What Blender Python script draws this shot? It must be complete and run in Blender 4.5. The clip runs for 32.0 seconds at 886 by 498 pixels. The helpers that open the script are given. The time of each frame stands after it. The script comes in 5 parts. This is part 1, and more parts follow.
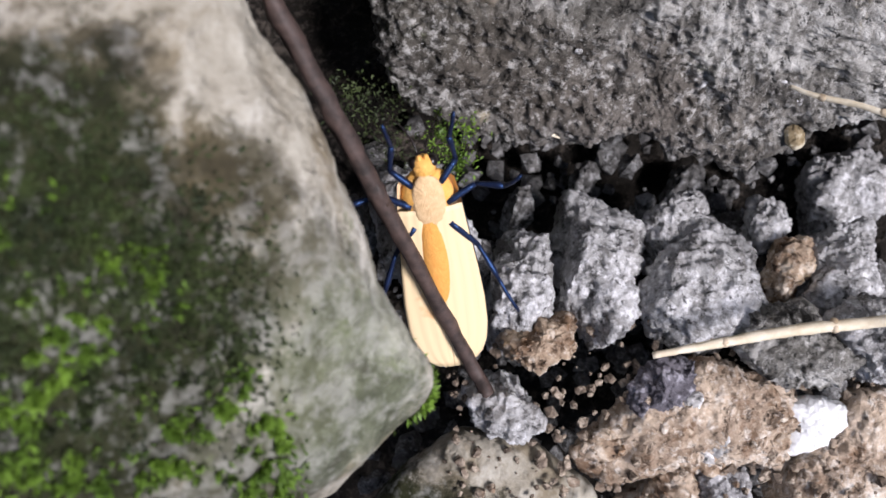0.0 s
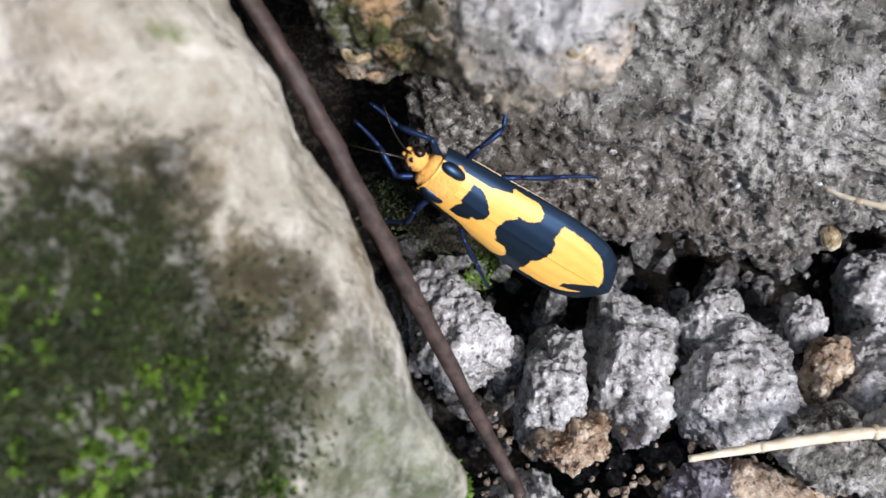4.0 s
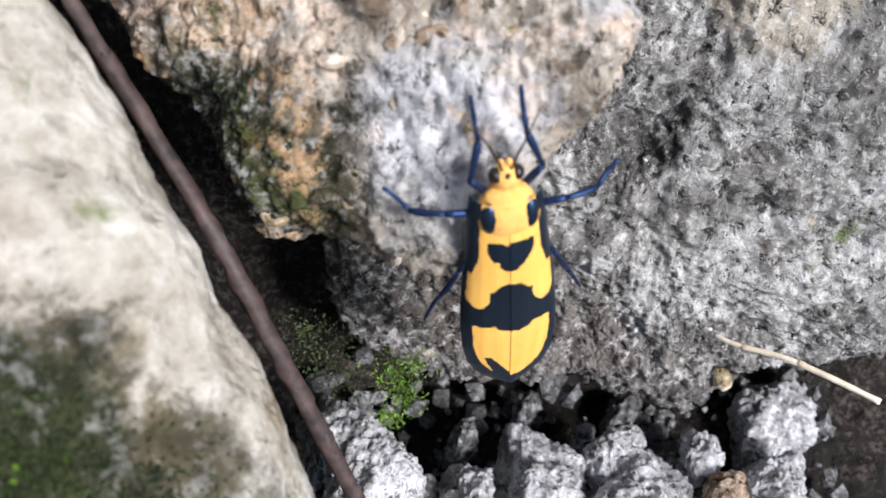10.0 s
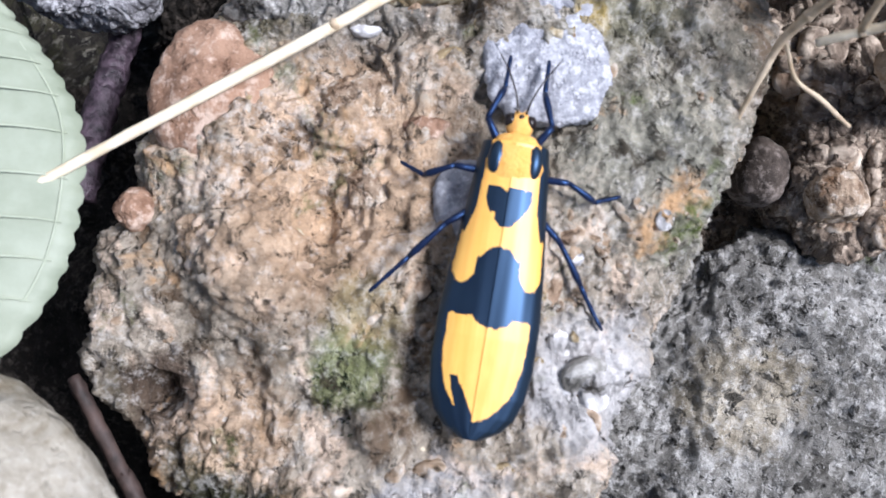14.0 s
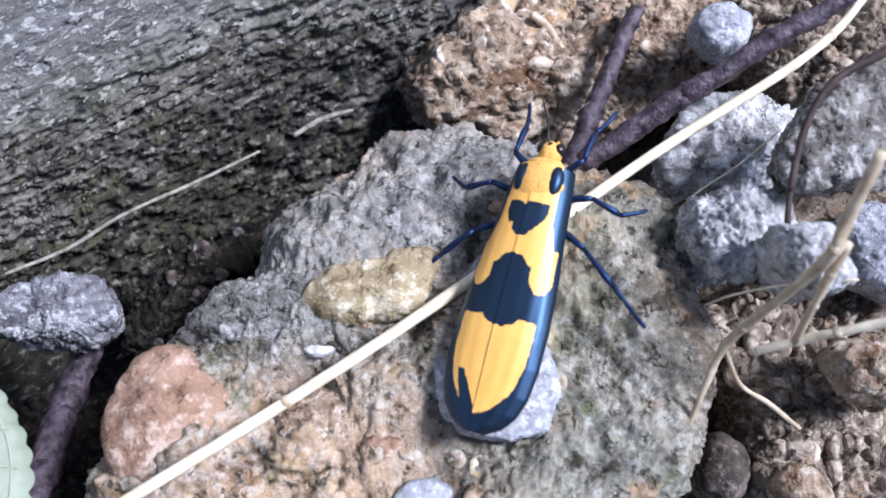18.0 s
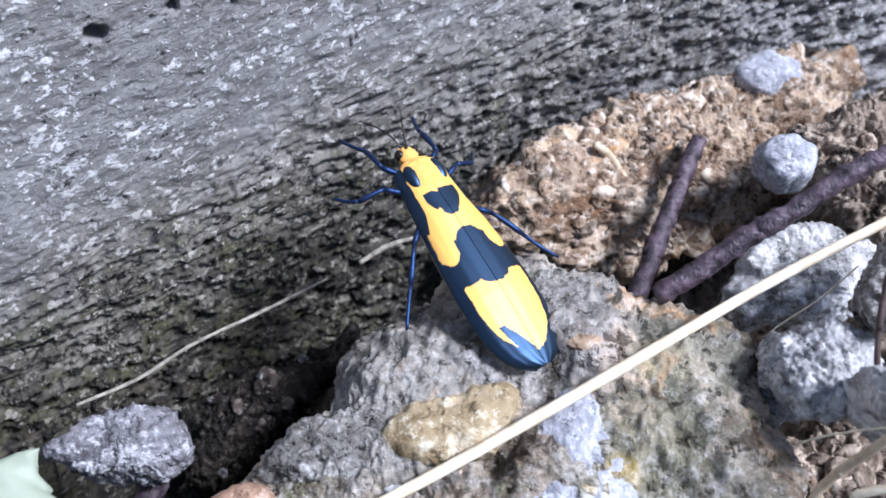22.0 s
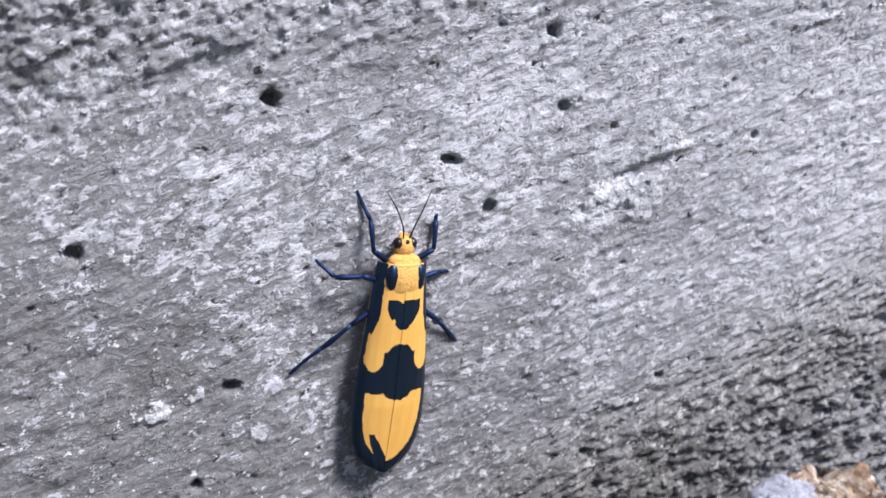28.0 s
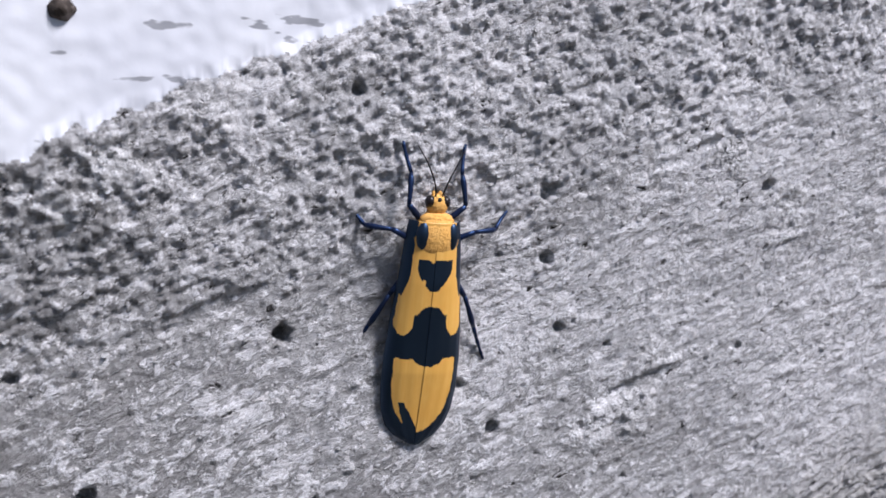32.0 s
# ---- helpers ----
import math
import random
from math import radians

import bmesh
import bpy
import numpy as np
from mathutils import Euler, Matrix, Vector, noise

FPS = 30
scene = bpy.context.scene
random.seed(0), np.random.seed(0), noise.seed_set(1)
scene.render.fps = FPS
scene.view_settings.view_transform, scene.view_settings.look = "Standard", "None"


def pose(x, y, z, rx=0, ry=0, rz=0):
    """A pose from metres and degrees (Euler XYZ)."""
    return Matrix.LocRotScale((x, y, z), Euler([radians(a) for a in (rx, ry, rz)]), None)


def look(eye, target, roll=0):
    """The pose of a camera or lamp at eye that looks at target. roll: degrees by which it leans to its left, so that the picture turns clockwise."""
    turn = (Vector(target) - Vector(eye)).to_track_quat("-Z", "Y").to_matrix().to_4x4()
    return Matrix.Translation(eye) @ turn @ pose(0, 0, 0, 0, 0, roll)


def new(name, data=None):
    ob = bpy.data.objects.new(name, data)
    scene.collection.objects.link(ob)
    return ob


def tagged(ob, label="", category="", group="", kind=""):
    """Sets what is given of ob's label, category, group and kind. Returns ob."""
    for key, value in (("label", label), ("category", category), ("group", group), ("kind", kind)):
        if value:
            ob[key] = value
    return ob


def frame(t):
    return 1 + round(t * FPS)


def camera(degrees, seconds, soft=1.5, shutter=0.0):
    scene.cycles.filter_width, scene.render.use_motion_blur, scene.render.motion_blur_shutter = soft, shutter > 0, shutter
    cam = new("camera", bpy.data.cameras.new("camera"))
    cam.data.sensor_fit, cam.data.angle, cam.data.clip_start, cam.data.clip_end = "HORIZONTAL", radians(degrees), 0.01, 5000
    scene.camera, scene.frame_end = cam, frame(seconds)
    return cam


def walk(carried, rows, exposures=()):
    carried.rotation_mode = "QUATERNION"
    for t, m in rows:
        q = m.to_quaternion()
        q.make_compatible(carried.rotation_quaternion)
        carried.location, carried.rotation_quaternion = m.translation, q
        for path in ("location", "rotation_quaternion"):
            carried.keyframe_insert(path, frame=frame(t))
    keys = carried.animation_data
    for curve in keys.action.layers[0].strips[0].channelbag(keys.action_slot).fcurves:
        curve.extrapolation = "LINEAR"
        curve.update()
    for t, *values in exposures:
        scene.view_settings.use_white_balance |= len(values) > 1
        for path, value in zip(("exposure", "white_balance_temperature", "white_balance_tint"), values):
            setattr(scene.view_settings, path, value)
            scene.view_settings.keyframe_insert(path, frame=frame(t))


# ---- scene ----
from mathutils.bvhtree import BVHTree

LENS = 50.0
cam = camera(LENS, 32.0, 1.6)
# a close-up lens: the near boulder and the far bank fall out of focus
cam.data.dof.use_dof, cam.data.dof.focus_distance, cam.data.dof.aperture_fstop = True, 0.122, 34.0
ROWS = [
    (0, 0.00000, 0.00000, 0.14701, 5.00, -0.01, 0.01),
    (0.5, -0.00084, 0.00116, 0.14719, 6.00, -0.06, 0.31),
    (1, -0.00152, 0.00204, 0.14763, 7.23, 0.23, 0.46),
    (1.5, -0.00149, 0.00245, 0.14751, 8.06, 0.56, 0.69),
    (2, -0.00158, 0.00243, 0.14751, 8.85, 0.85, 0.87),
    (2.5, -0.00137, 0.00236, 0.14740, 9.05, 1.13, 0.90),
    (4.5, -0.00093, 0.00465, 0.14775, 9.65, 1.49, 0.92),
    (5, -0.00099, 0.00660, 0.14799, 10.63, 1.05, 0.82),
    (5.5, -0.00057, 0.00762, 0.14838, 12.38, 0.69, 0.68),
    (6, -0.00004, 0.00826, 0.14855, 13.43, 0.31, 0.73),
    (6.5, 0.00025, 0.00866, 0.14843, 14.35, -0.10, 0.67),
    (7, -0.00009, 0.00874, 0.14824, 15.07, -0.48, 0.33),
    (7.5, 0.00019, 0.00874, 0.14789, 15.21, -0.90, 0.35),
    (8, 0.00032, 0.00862, 0.14965, 15.21, -1.37, 0.24),
    (8.5, 0.00022, 0.00735, 0.15303, 15.68, -1.94, 0.15),
    (9, -0.00031, 0.00676, 0.15316, 16.01, -2.34, -0.08),
    (9.5, 0.00040, 0.00655, 0.15353, 15.98, -2.64, -0.03),
    (10, 0.00010, 0.00691, 0.15423, 15.82, -3.14, 0.07),
    (10.5, -0.00068, 0.00742, 0.15677, 15.72, -3.81, -0.03),
    (11, -0.00132, 0.00935, 0.15894, 16.50, -4.42, 0.27),
    (11.5, -0.00286, 0.01224, 0.16241, 18.86, -5.26, 0.51),
    (12, -0.00351, 0.01447, 0.16374, 20.68, -5.47, 0.62),
    (12.5, -0.00426, 0.01588, 0.16562, 22.75, -5.67, 0.46),
    (13, -0.00437, 0.01713, 0.16681, 24.83, -5.51, 0.16),
    (13.5, -0.00453, 0.01798, 0.16806, 27.65, -5.66, -0.14),
    (14, -0.00462, 0.01949, 0.17010, 30.88, -5.49, -0.48),
    (14.5, -0.00465, 0.02026, 0.17098, 33.58, -5.40, -0.79),
    (15, -0.00397, 0.02179, 0.17281, 36.72, -5.10, -0.71),
    (15.5, -0.00273, 0.02304, 0.17436, 40.03, -4.89, -1.22),
    (17.5, -0.00381, 0.02403, 0.17570, 44.45, -5.08, -2.29),
    (18, -0.00156, 0.02485, 0.17586, 45.87, -4.84, -2.89),
    (18.5, -0.00147, 0.02472, 0.17603, 47.03, -5.67, -3.62),
    (19, -0.00157, 0.02480, 0.17611, 47.77, -6.15, -4.11),
    (19.5, -0.00209, 0.02474, 0.17631, 48.08, -6.45, -4.24),
    (20, -0.00251, 0.02487, 0.17670, 48.42, -6.51, -4.30),
    (20.5, -0.00346, 0.02528, 0.17685, 48.82, -6.63, -4.45),
    (21, -0.00622, 0.02619, 0.17789, 49.17, -6.31, -4.38),
    (21.5, -0.00789, 0.02748, 0.17823, 50.12, -5.18, -3.32),
    (22, -0.00897, 0.02794, 0.17875, 51.71, -4.13, -2.13),
    (22.5, -0.00891, 0.02816, 0.17983, 53.32, -3.52, -1.49),
    (23, -0.00837, 0.02773, 0.18095, 55.56, -3.15, -0.91),
    (23.5, -0.00861, 0.02774, 0.18168, 56.85, -2.99, -0.62),
    (24, -0.00878, 0.02771, 0.18261, 57.96, -2.75, -0.46),
    (24.5, -0.00989, 0.02817, 0.18340, 59.19, -2.79, -0.64),
    (25, -0.00865, 0.02833, 0.18405, 60.52, -2.65, -0.42),
    (25.5, -0.00836, 0.02861, 0.18561, 62.27, -2.56, -0.61),
    (26, -0.00562, 0.02966, 0.18699, 63.47, -2.13, 0.49),
    (26.5, -0.00118, 0.03114, 0.19120, 66.35, -0.76, 1.27),
    (28.5, -0.00492, 0.02933, 0.19687, 72.70, -0.78, -1.23),
    (29, -0.00622, 0.02902, 0.19744, 73.74, -0.87, -1.79),
    (29.5, -0.00746, 0.02746, 0.19911, 75.21, -0.47, -1.87),
    (30, -0.00813, 0.02757, 0.19991, 76.82, -0.16, -1.86),
    (30.5, -0.00871, 0.02705, 0.20079, 78.73, 0.16, -2.20),
    (31, -0.00805, 0.02695, 0.20250, 80.02, 0.57, -2.55),
    (31.5, -0.00884, 0.02734, 0.20303, 81.14, 0.55, -2.98),
    (32, -0.00946, 0.02678, 0.20347, 82.60, 0.62, -3.27),
]
walk(cam, [(t, pose(x, y, z, rx, ry, rz)) for t, x, y, z, rx, ry, rz in ROWS],
     [(0, 0.08, 6100, 18), (4.5, 0.28, 6100, 14), (8, 0.5, 6000, 14), (11, 0.52, 5950, 14), (13, 0.38, 5850, 15), (14, 0.38, 5750, 15), (15, 0.52, 5650, 16), (18, 0.47, 5400, 17), (23, 0.6, 5450, 16), (26, 0.52, 5600, 17), (28.5, 0.36, 5850, 18), (30, 0.22, 5900, 18), (32, 0.1, 5950, 18)])
# ---- light ----
SUN_ELEV, SUN_ROT = 53.0, 122.0
world = bpy.data.worlds.new("sky")
scene.world = world
world.use_nodes = True
wn = world.node_tree
sky = wn.nodes.new("ShaderNodeTexSky")
sky.sky_type, sky.sun_disc = "NISHITA", False
sky.sun_elevation, sky.sun_rotation = radians(SUN_ELEV), radians(SUN_ROT)
wn.links.new(sky.outputs["Color"], wn.nodes["Background"].inputs["Color"])
wn.nodes["Background"].inputs["Strength"].default_value = 0.062
sun = new("sun", bpy.data.lights.new("sun", "SUN"))
sun.data.energy, sun.data.angle, sun.data.color = 5.0, radians(16), (1.0, 0.96, 0.91)
SUN_WAY = Vector((math.sin(radians(SUN_ROT)) * math.cos(radians(SUN_ELEV)), math.cos(radians(SUN_ROT)) * math.cos(radians(SUN_ELEV)), math.sin(radians(SUN_ELEV))))
sun.matrix_basis = look(SUN_WAY * 3, (0, 0, 0))


# ---- materials ----
class Net:
    """A short way to wire a node material; coordinates are in metres of the object."""

    def __init__(self, name, rough=0.8, metal=0.0):
        self.mat = bpy.data.materials.new(name)
        self.mat.use_nodes = True
        self.t = self.mat.node_tree
        self.b = self.t.nodes["Principled BSDF"]
        self.b.inputs["Roughness"].default_value, self.b.inputs["Metallic"].default_value = rough, metal
        self.co = self.t.nodes.new("ShaderNodeTexCoord").outputs["Object"]

    def node(self, kind, **sockets):
        n = self.t.nodes.new(kind)
        for key, value in sockets.items():
            self.put(n.inputs[key.replace("_", " ")], value)
        return n

    def put(self, socket, value):
        if hasattr(value, "links"):
            self.t.links.new(value, socket)
        else:
            socket.default_value = value

    def noise(self, scale, detail=5.0, rough=0.6, distort=0.0, stretch=None):
        co = self.co
        if stretch:
            m = self.node("ShaderNodeMapping", Vector=co)
            m.inputs["Scale"].default_value = stretch
            co = m.outputs["Vector"]
        return self.node("ShaderNodeTexNoise", Vector=co, Scale=scale, Detail=detail, Roughness=rough, Distortion=distort).outputs["Fac"]

    def cells(self, scale, feature="F1"):
        n = self.node("ShaderNodeTexVoronoi", Vector=self.co, Scale=scale)
        n.feature = feature
        return n.outputs["Distance"]

    def band(self, fac, low, high):
        n = self.node("ShaderNodeMapRange", Value=fac)
        n.inputs["From Min"].default_value, n.inputs["From Max"].default_value = low, high
        return n.outputs["Result"]

    def mix(self, fac, a, b):
        n = self.t.nodes.new("ShaderNodeMix")
        n.data_type = "RGBA"
        self.put(n.inputs[0], fac)
        self.put(n.inputs[6], a if hasattr(a, "links") else (*a, 1))
        self.put(n.inputs[7], b if hasattr(b, "links") else (*b, 1))
        return n.outputs[2]

    def math(self, op, a, b=0.0):
        n = self.t.nodes.new("ShaderNodeMath")
        n.operation = op
        self.put(n.inputs[0], a)
        self.put(n.inputs[1], b)
        return n.outputs[0]

    def spot(self, x, y, r, wobble):
        """1 inside a ragged round patch at x, y with radius r (mm, in the object's own plane)."""
        s = self.node("ShaderNodeSeparateXYZ", Vector=self.co)
        dx, dy = self.math("SUBTRACT", s.outputs["X"], x / 1000), self.math("SUBTRACT", s.outputs["Y"], y / 1000)
        far = self.math("SQRT", self.math("ADD", self.math("MULTIPLY", dx, dx), self.math("MULTIPLY", dy, dy)))
        far = self.math("ADD", far, self.math("MULTIPLY", self.math("SUBTRACT", wobble, 0.5), r * 0.0024))
        return self.band(far, r * 0.00115, r * 0.0007)

    def bump(self, height, strength, distance):
        n = self.node("ShaderNodeBump", Height=height, Strength=strength, Distance=distance)
        self.t.links.new(n.outputs["Normal"], self.b.inputs["Normal"])

    def done(self, colour):
        self.put(self.b.inputs["Base Color"], colour if hasattr(colour, "links") else (*colour, 1))
        return self.mat


def stone(name, dark, mid, pale, grain=1.0, stain=None, stain_at=0.6, moss=0.0, relief=0.0006, pits=0.5, patches=(), chip=1.0, blotch=()):
    """Weathered stone: grains, pale crystals, dark pores, stains, moss films, and patches of other stuff or painted
    shade (x, y, radius in mm, colour, strength).
    """
    n = Net(name, 0.85)
    n.b.inputs["Specular IOR Level"].default_value = 0.2
    big, small = n.noise(48 * grain, 4, 0.6), n.noise(230 * grain, 8, 0.74)
    chips, fine, pores = n.noise(640 * grain, 3, 0.75), n.noise(1500 * grain, 3, 0.8), n.noise(520 * grain, 3, 0.7, 0.3)
    c = n.mix(n.band(small, 0.36, 0.6), dark, mid)
    if blotch:
        b = n.noise(95 * grain, 7, 0.68, 0.6)
        c = n.mix(n.math("MULTIPLY", n.band(b, 0.53, 0.6), 0.8), c, blotch[0])
        c = n.mix(n.math("MULTIPLY", n.band(b, 0.45, 0.39), 0.8), c, blotch[1])
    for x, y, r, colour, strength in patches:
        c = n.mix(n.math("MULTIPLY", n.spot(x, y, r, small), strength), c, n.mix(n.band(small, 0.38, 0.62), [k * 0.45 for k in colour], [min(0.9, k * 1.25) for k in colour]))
    if stain:
        c = n.mix(n.band(n.noise(75 * grain, 5, 0.65, 0.8), stain_at, stain_at + 0.1), c, stain)
    c = n.mix(n.band(n.math("ADD", n.math("MULTIPLY", chips, 0.8), n.math("MULTIPLY", big, 0.4)), 0.6, 0.72), c, pale) if chip >= 1 else n.mix(n.math("MULTIPLY", n.band(n.math("ADD", n.math("MULTIPLY", chips, 0.8), n.math("MULTIPLY", big, 0.4)), 0.6, 0.74), chip), c, pale)
    c = n.mix(n.math("MULTIPLY", n.band(fine, 0.6, 0.7), 0.6 * chip), c, pale)
    if moss:
        c = n.mix(n.band(n.math("ADD", n.noise(60, 5, 0.7, 0.5), n.math("MULTIPLY", fine, 0.12)), 0.72 - 0.25 * moss, 0.82 - 0.2 * moss), c, (0.085, 0.11, 0.025))
    if pits:
        holes = n.noise(250 * grain, 4, 0.62, 0.5)
        c = n.mix(n.math("MULTIPLY", n.band(holes, 0.385, 0.33), pits), c, [k * 0.4 for k in dark])
        c = n.mix(n.math("MULTIPLY", n.band(pores, 0.41, 0.33), pits), c, [k * 0.25 for k in dark])
    n.bump(n.math("ADD", n.math("ADD", small, n.math("MULTIPLY", chips, 0.5)), n.math("MULTIPLY", n.band(pores, 0.3, 0.45), 0.4)), 1.0, relief)
    return n.done(c)


def plain(name, colour, other, scale=300, rough=0.7, metal=0.0, relief=0.0002, stretch=None):
    n = Net(name, rough, metal)
    k = n.noise(scale, 5, 0.6, 0.0, stretch)
    n.bump(k, 0.6, relief)
    return n.done(n.mix(n.band(k, 0.35, 0.68), colour, other))


OLIVE, WHITE, TAN = (0.022, 0.025, 0.009), (0.62, 0.62, 0.63), (0.56, 0.39, 0.25)
M_BOULDER = stone("boulder_stone", (0.2, 0.175, 0.13), (0.39, 0.365, 0.305), (0.58, 0.57, 0.53), 0.5, (0.36, 0.27, 0.15), 0.64, 0.2, 0.0007, 0.35,
                  # olive patches: moss, with the shade of the lower left side painted in
                  [(-16, -10, 16, OLIVE, 0.97), (-6, -17, 13, OLIVE, 0.95), (-1, -10, 9, OLIVE, 0.85), (-18, -26, 18, OLIVE, 0.97), (8, -13, 7, OLIVE, 0.6), (4, -30, 11, OLIVE, 0.85), (-26, -16, 14, OLIVE, 0.9), (-11, -7, 11, OLIVE, 0.95), (-3, -9, 9, OLIVE, 0.85), (-13, 2.5, 5, (0.1, 0.08, 0.05), 0.75), (-6, 2.2, 4, (0.12, 0.1, 0.065), 0.6), (1, -16, 8, OLIVE, 0.8),
                   (14, -23, 9, (0.24, 0.26, 0.2), 0.8), (-2, -3.5, 4, (0.2, 0.15, 0.08), 0.4), (-16, 12, 5, (0.3, 0.23, 0.16), 0.3), (-11, -4, 8, OLIVE, 0.9), (3, -6, 6, (0.07, 0.06, 0.035), 0.75), (-14, -10, 11, OLIVE, 0.9), (10, -14, 6, (0.08, 0.075, 0.045), 0.7), (13, -21, 10, (0.13, 0.14, 0.09), 0.8), (-13, 0.5, 5, OLIVE, 0.8), (18, -27, 6, (0.09, 0.1, 0.06), 0.7), (20, -18, 4, (0.24, 0.24, 0.19), 0.6), (8, -24, 6, (0.08, 0.085, 0.045), 0.7)], 0.25, ((0.56, 0.53, 0.47), (0.19, 0.155, 0.1)))
M_GREY = stone("grey_rough_stone", (0.085, 0.08, 0.07), (0.275, 0.266, 0.244), (0.78, 0.77, 0.74), 1.15, (0.34, 0.29, 0.19), 0.64, 0.12, 0.0012, 0.9,
               # dark patches: shade of the rubble and hollows put into the stone's colour
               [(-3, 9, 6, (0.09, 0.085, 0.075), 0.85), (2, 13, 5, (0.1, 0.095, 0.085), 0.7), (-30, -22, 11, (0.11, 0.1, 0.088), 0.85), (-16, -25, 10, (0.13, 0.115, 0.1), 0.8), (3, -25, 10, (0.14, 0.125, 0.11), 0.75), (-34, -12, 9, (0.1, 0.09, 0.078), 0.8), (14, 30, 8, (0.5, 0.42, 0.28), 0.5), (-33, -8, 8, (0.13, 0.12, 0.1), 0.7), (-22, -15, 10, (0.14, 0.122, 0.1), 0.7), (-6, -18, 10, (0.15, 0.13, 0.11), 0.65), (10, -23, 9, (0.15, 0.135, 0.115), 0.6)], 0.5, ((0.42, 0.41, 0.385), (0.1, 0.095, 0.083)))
M_WARM = stone("warm_rubble_stone", (0.09, 0.068, 0.042), (0.41, 0.36, 0.29), (0.78, 0.76, 0.72), 0.95, (0.5, 0.32, 0.17), 0.58, 0.3, 0.0012, 0.8,
               [(-1, -38, 10, WHITE, 0.85), (14.7, -19, 8, WHITE, 0.7), (-4, -44, 6, (0.5, 0.5, 0.5), 0.7), (-12, 4, 14, TAN, 0.75), (-24, -26, 8, TAN, 0.6), (-19, -5, 9, TAN, 0.5),
                # front-left olive and brown: moss, plus the overhang's shade in the colour
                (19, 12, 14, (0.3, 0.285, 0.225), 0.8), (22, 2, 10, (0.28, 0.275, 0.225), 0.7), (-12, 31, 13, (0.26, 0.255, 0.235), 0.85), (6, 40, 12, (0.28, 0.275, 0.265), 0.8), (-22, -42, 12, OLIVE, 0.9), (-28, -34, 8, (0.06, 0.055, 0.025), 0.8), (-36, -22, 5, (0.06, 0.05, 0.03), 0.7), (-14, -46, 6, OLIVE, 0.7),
                # dark spots at the modelled hollows carry recess shade in their colour
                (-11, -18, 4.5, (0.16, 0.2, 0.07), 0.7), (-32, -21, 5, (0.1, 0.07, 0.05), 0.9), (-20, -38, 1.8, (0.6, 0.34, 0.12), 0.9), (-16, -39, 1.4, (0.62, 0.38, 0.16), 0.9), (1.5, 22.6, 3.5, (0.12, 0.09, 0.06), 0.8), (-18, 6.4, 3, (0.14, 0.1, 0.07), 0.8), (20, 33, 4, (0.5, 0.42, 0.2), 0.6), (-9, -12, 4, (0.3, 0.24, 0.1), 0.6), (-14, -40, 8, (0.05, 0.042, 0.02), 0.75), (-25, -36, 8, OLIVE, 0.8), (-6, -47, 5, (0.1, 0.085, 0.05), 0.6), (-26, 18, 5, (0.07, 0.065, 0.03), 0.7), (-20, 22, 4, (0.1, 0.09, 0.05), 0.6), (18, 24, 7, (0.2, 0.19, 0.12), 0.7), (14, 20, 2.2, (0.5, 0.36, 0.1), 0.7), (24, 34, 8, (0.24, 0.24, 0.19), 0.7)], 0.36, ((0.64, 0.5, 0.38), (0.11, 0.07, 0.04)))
M_GRAVEL = stone("gravel_stone", (0.2, 0.196, 0.19), (0.54, 0.535, 0.53), (0.86, 0.86, 0.88), 1.25, (0.38, 0.29, 0.2), 0.72, 0.0, 0.0012, 0.8, (), 0.8, ((0.56, 0.55, 0.55), (0.2, 0.19, 0.18)))
# dim copy of the gravel: the crevice's shade is put into the colour
M_GRAVEL_DIM = stone("gravel_dim_copy", (0.05, 0.048, 0.045), (0.16, 0.155, 0.15), (0.36, 0.36, 0.36), 1.4, None, 0.7, 0.0, 0.001, 0.7)
M_TAN = stone("tan_clod", (0.15, 0.085, 0.048), (0.56, 0.44, 0.32), (0.82, 0.75, 0.65), 0.9, (0.52, 0.28, 0.1), 0.58, 0.0, 0.0014, 0.8, (), 0.7, ((0.62, 0.47, 0.31), (0.16, 0.085, 0.04)))
M_SAND = stone("pale_clay", (0.22, 0.15, 0.1), (0.62, 0.5, 0.385), (0.84, 0.79, 0.72), 0.9, (0.5, 0.34, 0.2), 0.6, 0.0, 0.0014, 0.7, (), 0.8, ((0.62, 0.5, 0.38), (0.2, 0.12, 0.07)))
M_DUSK = stone("dusky_stone", (0.1, 0.097, 0.105), (0.25, 0.245, 0.262), (0.5, 0.5, 0.52), 1.2, None, 0.6, 0.0, 0.0009, 0.5)
M_BROWN = stone("brown_earth", (0.075, 0.055, 0.04), (0.33, 0.26, 0.2), (0.56, 0.47, 0.37), 1.0, (0.33, 0.2, 0.11), 0.58, 0.0, 0.0014, 0.8)
M_LAVENDER = stone("lavender_stone", (0.24, 0.245, 0.275), (0.4, 0.41, 0.45), (0.6, 0.61, 0.65), 1.6, None, 0.6, 0.0, 0.0005, 0.2)
M_BLUE = stone("blue_grey_stone", (0.2, 0.197, 0.198), (0.46, 0.455, 0.46), (0.66, 0.66, 0.66), 1.2, None, 0.6, 0.0, 0.0008, 0.5)
M_PALE = stone("pale_stone", (0.3, 0.29, 0.28), (0.58, 0.57, 0.56), (0.86, 0.86, 0.88), 1.0, (0.45, 0.37, 0.28), 0.68, 0.0, 0.001, 0.6)
M_PINK = stone("brick_pebble", (0.17, 0.095, 0.06), (0.35, 0.225, 0.155), (0.52, 0.4, 0.32), 0.9, (0.34, 0.3, 0.25), 0.64, 0.0, 0.0005, 0.3)
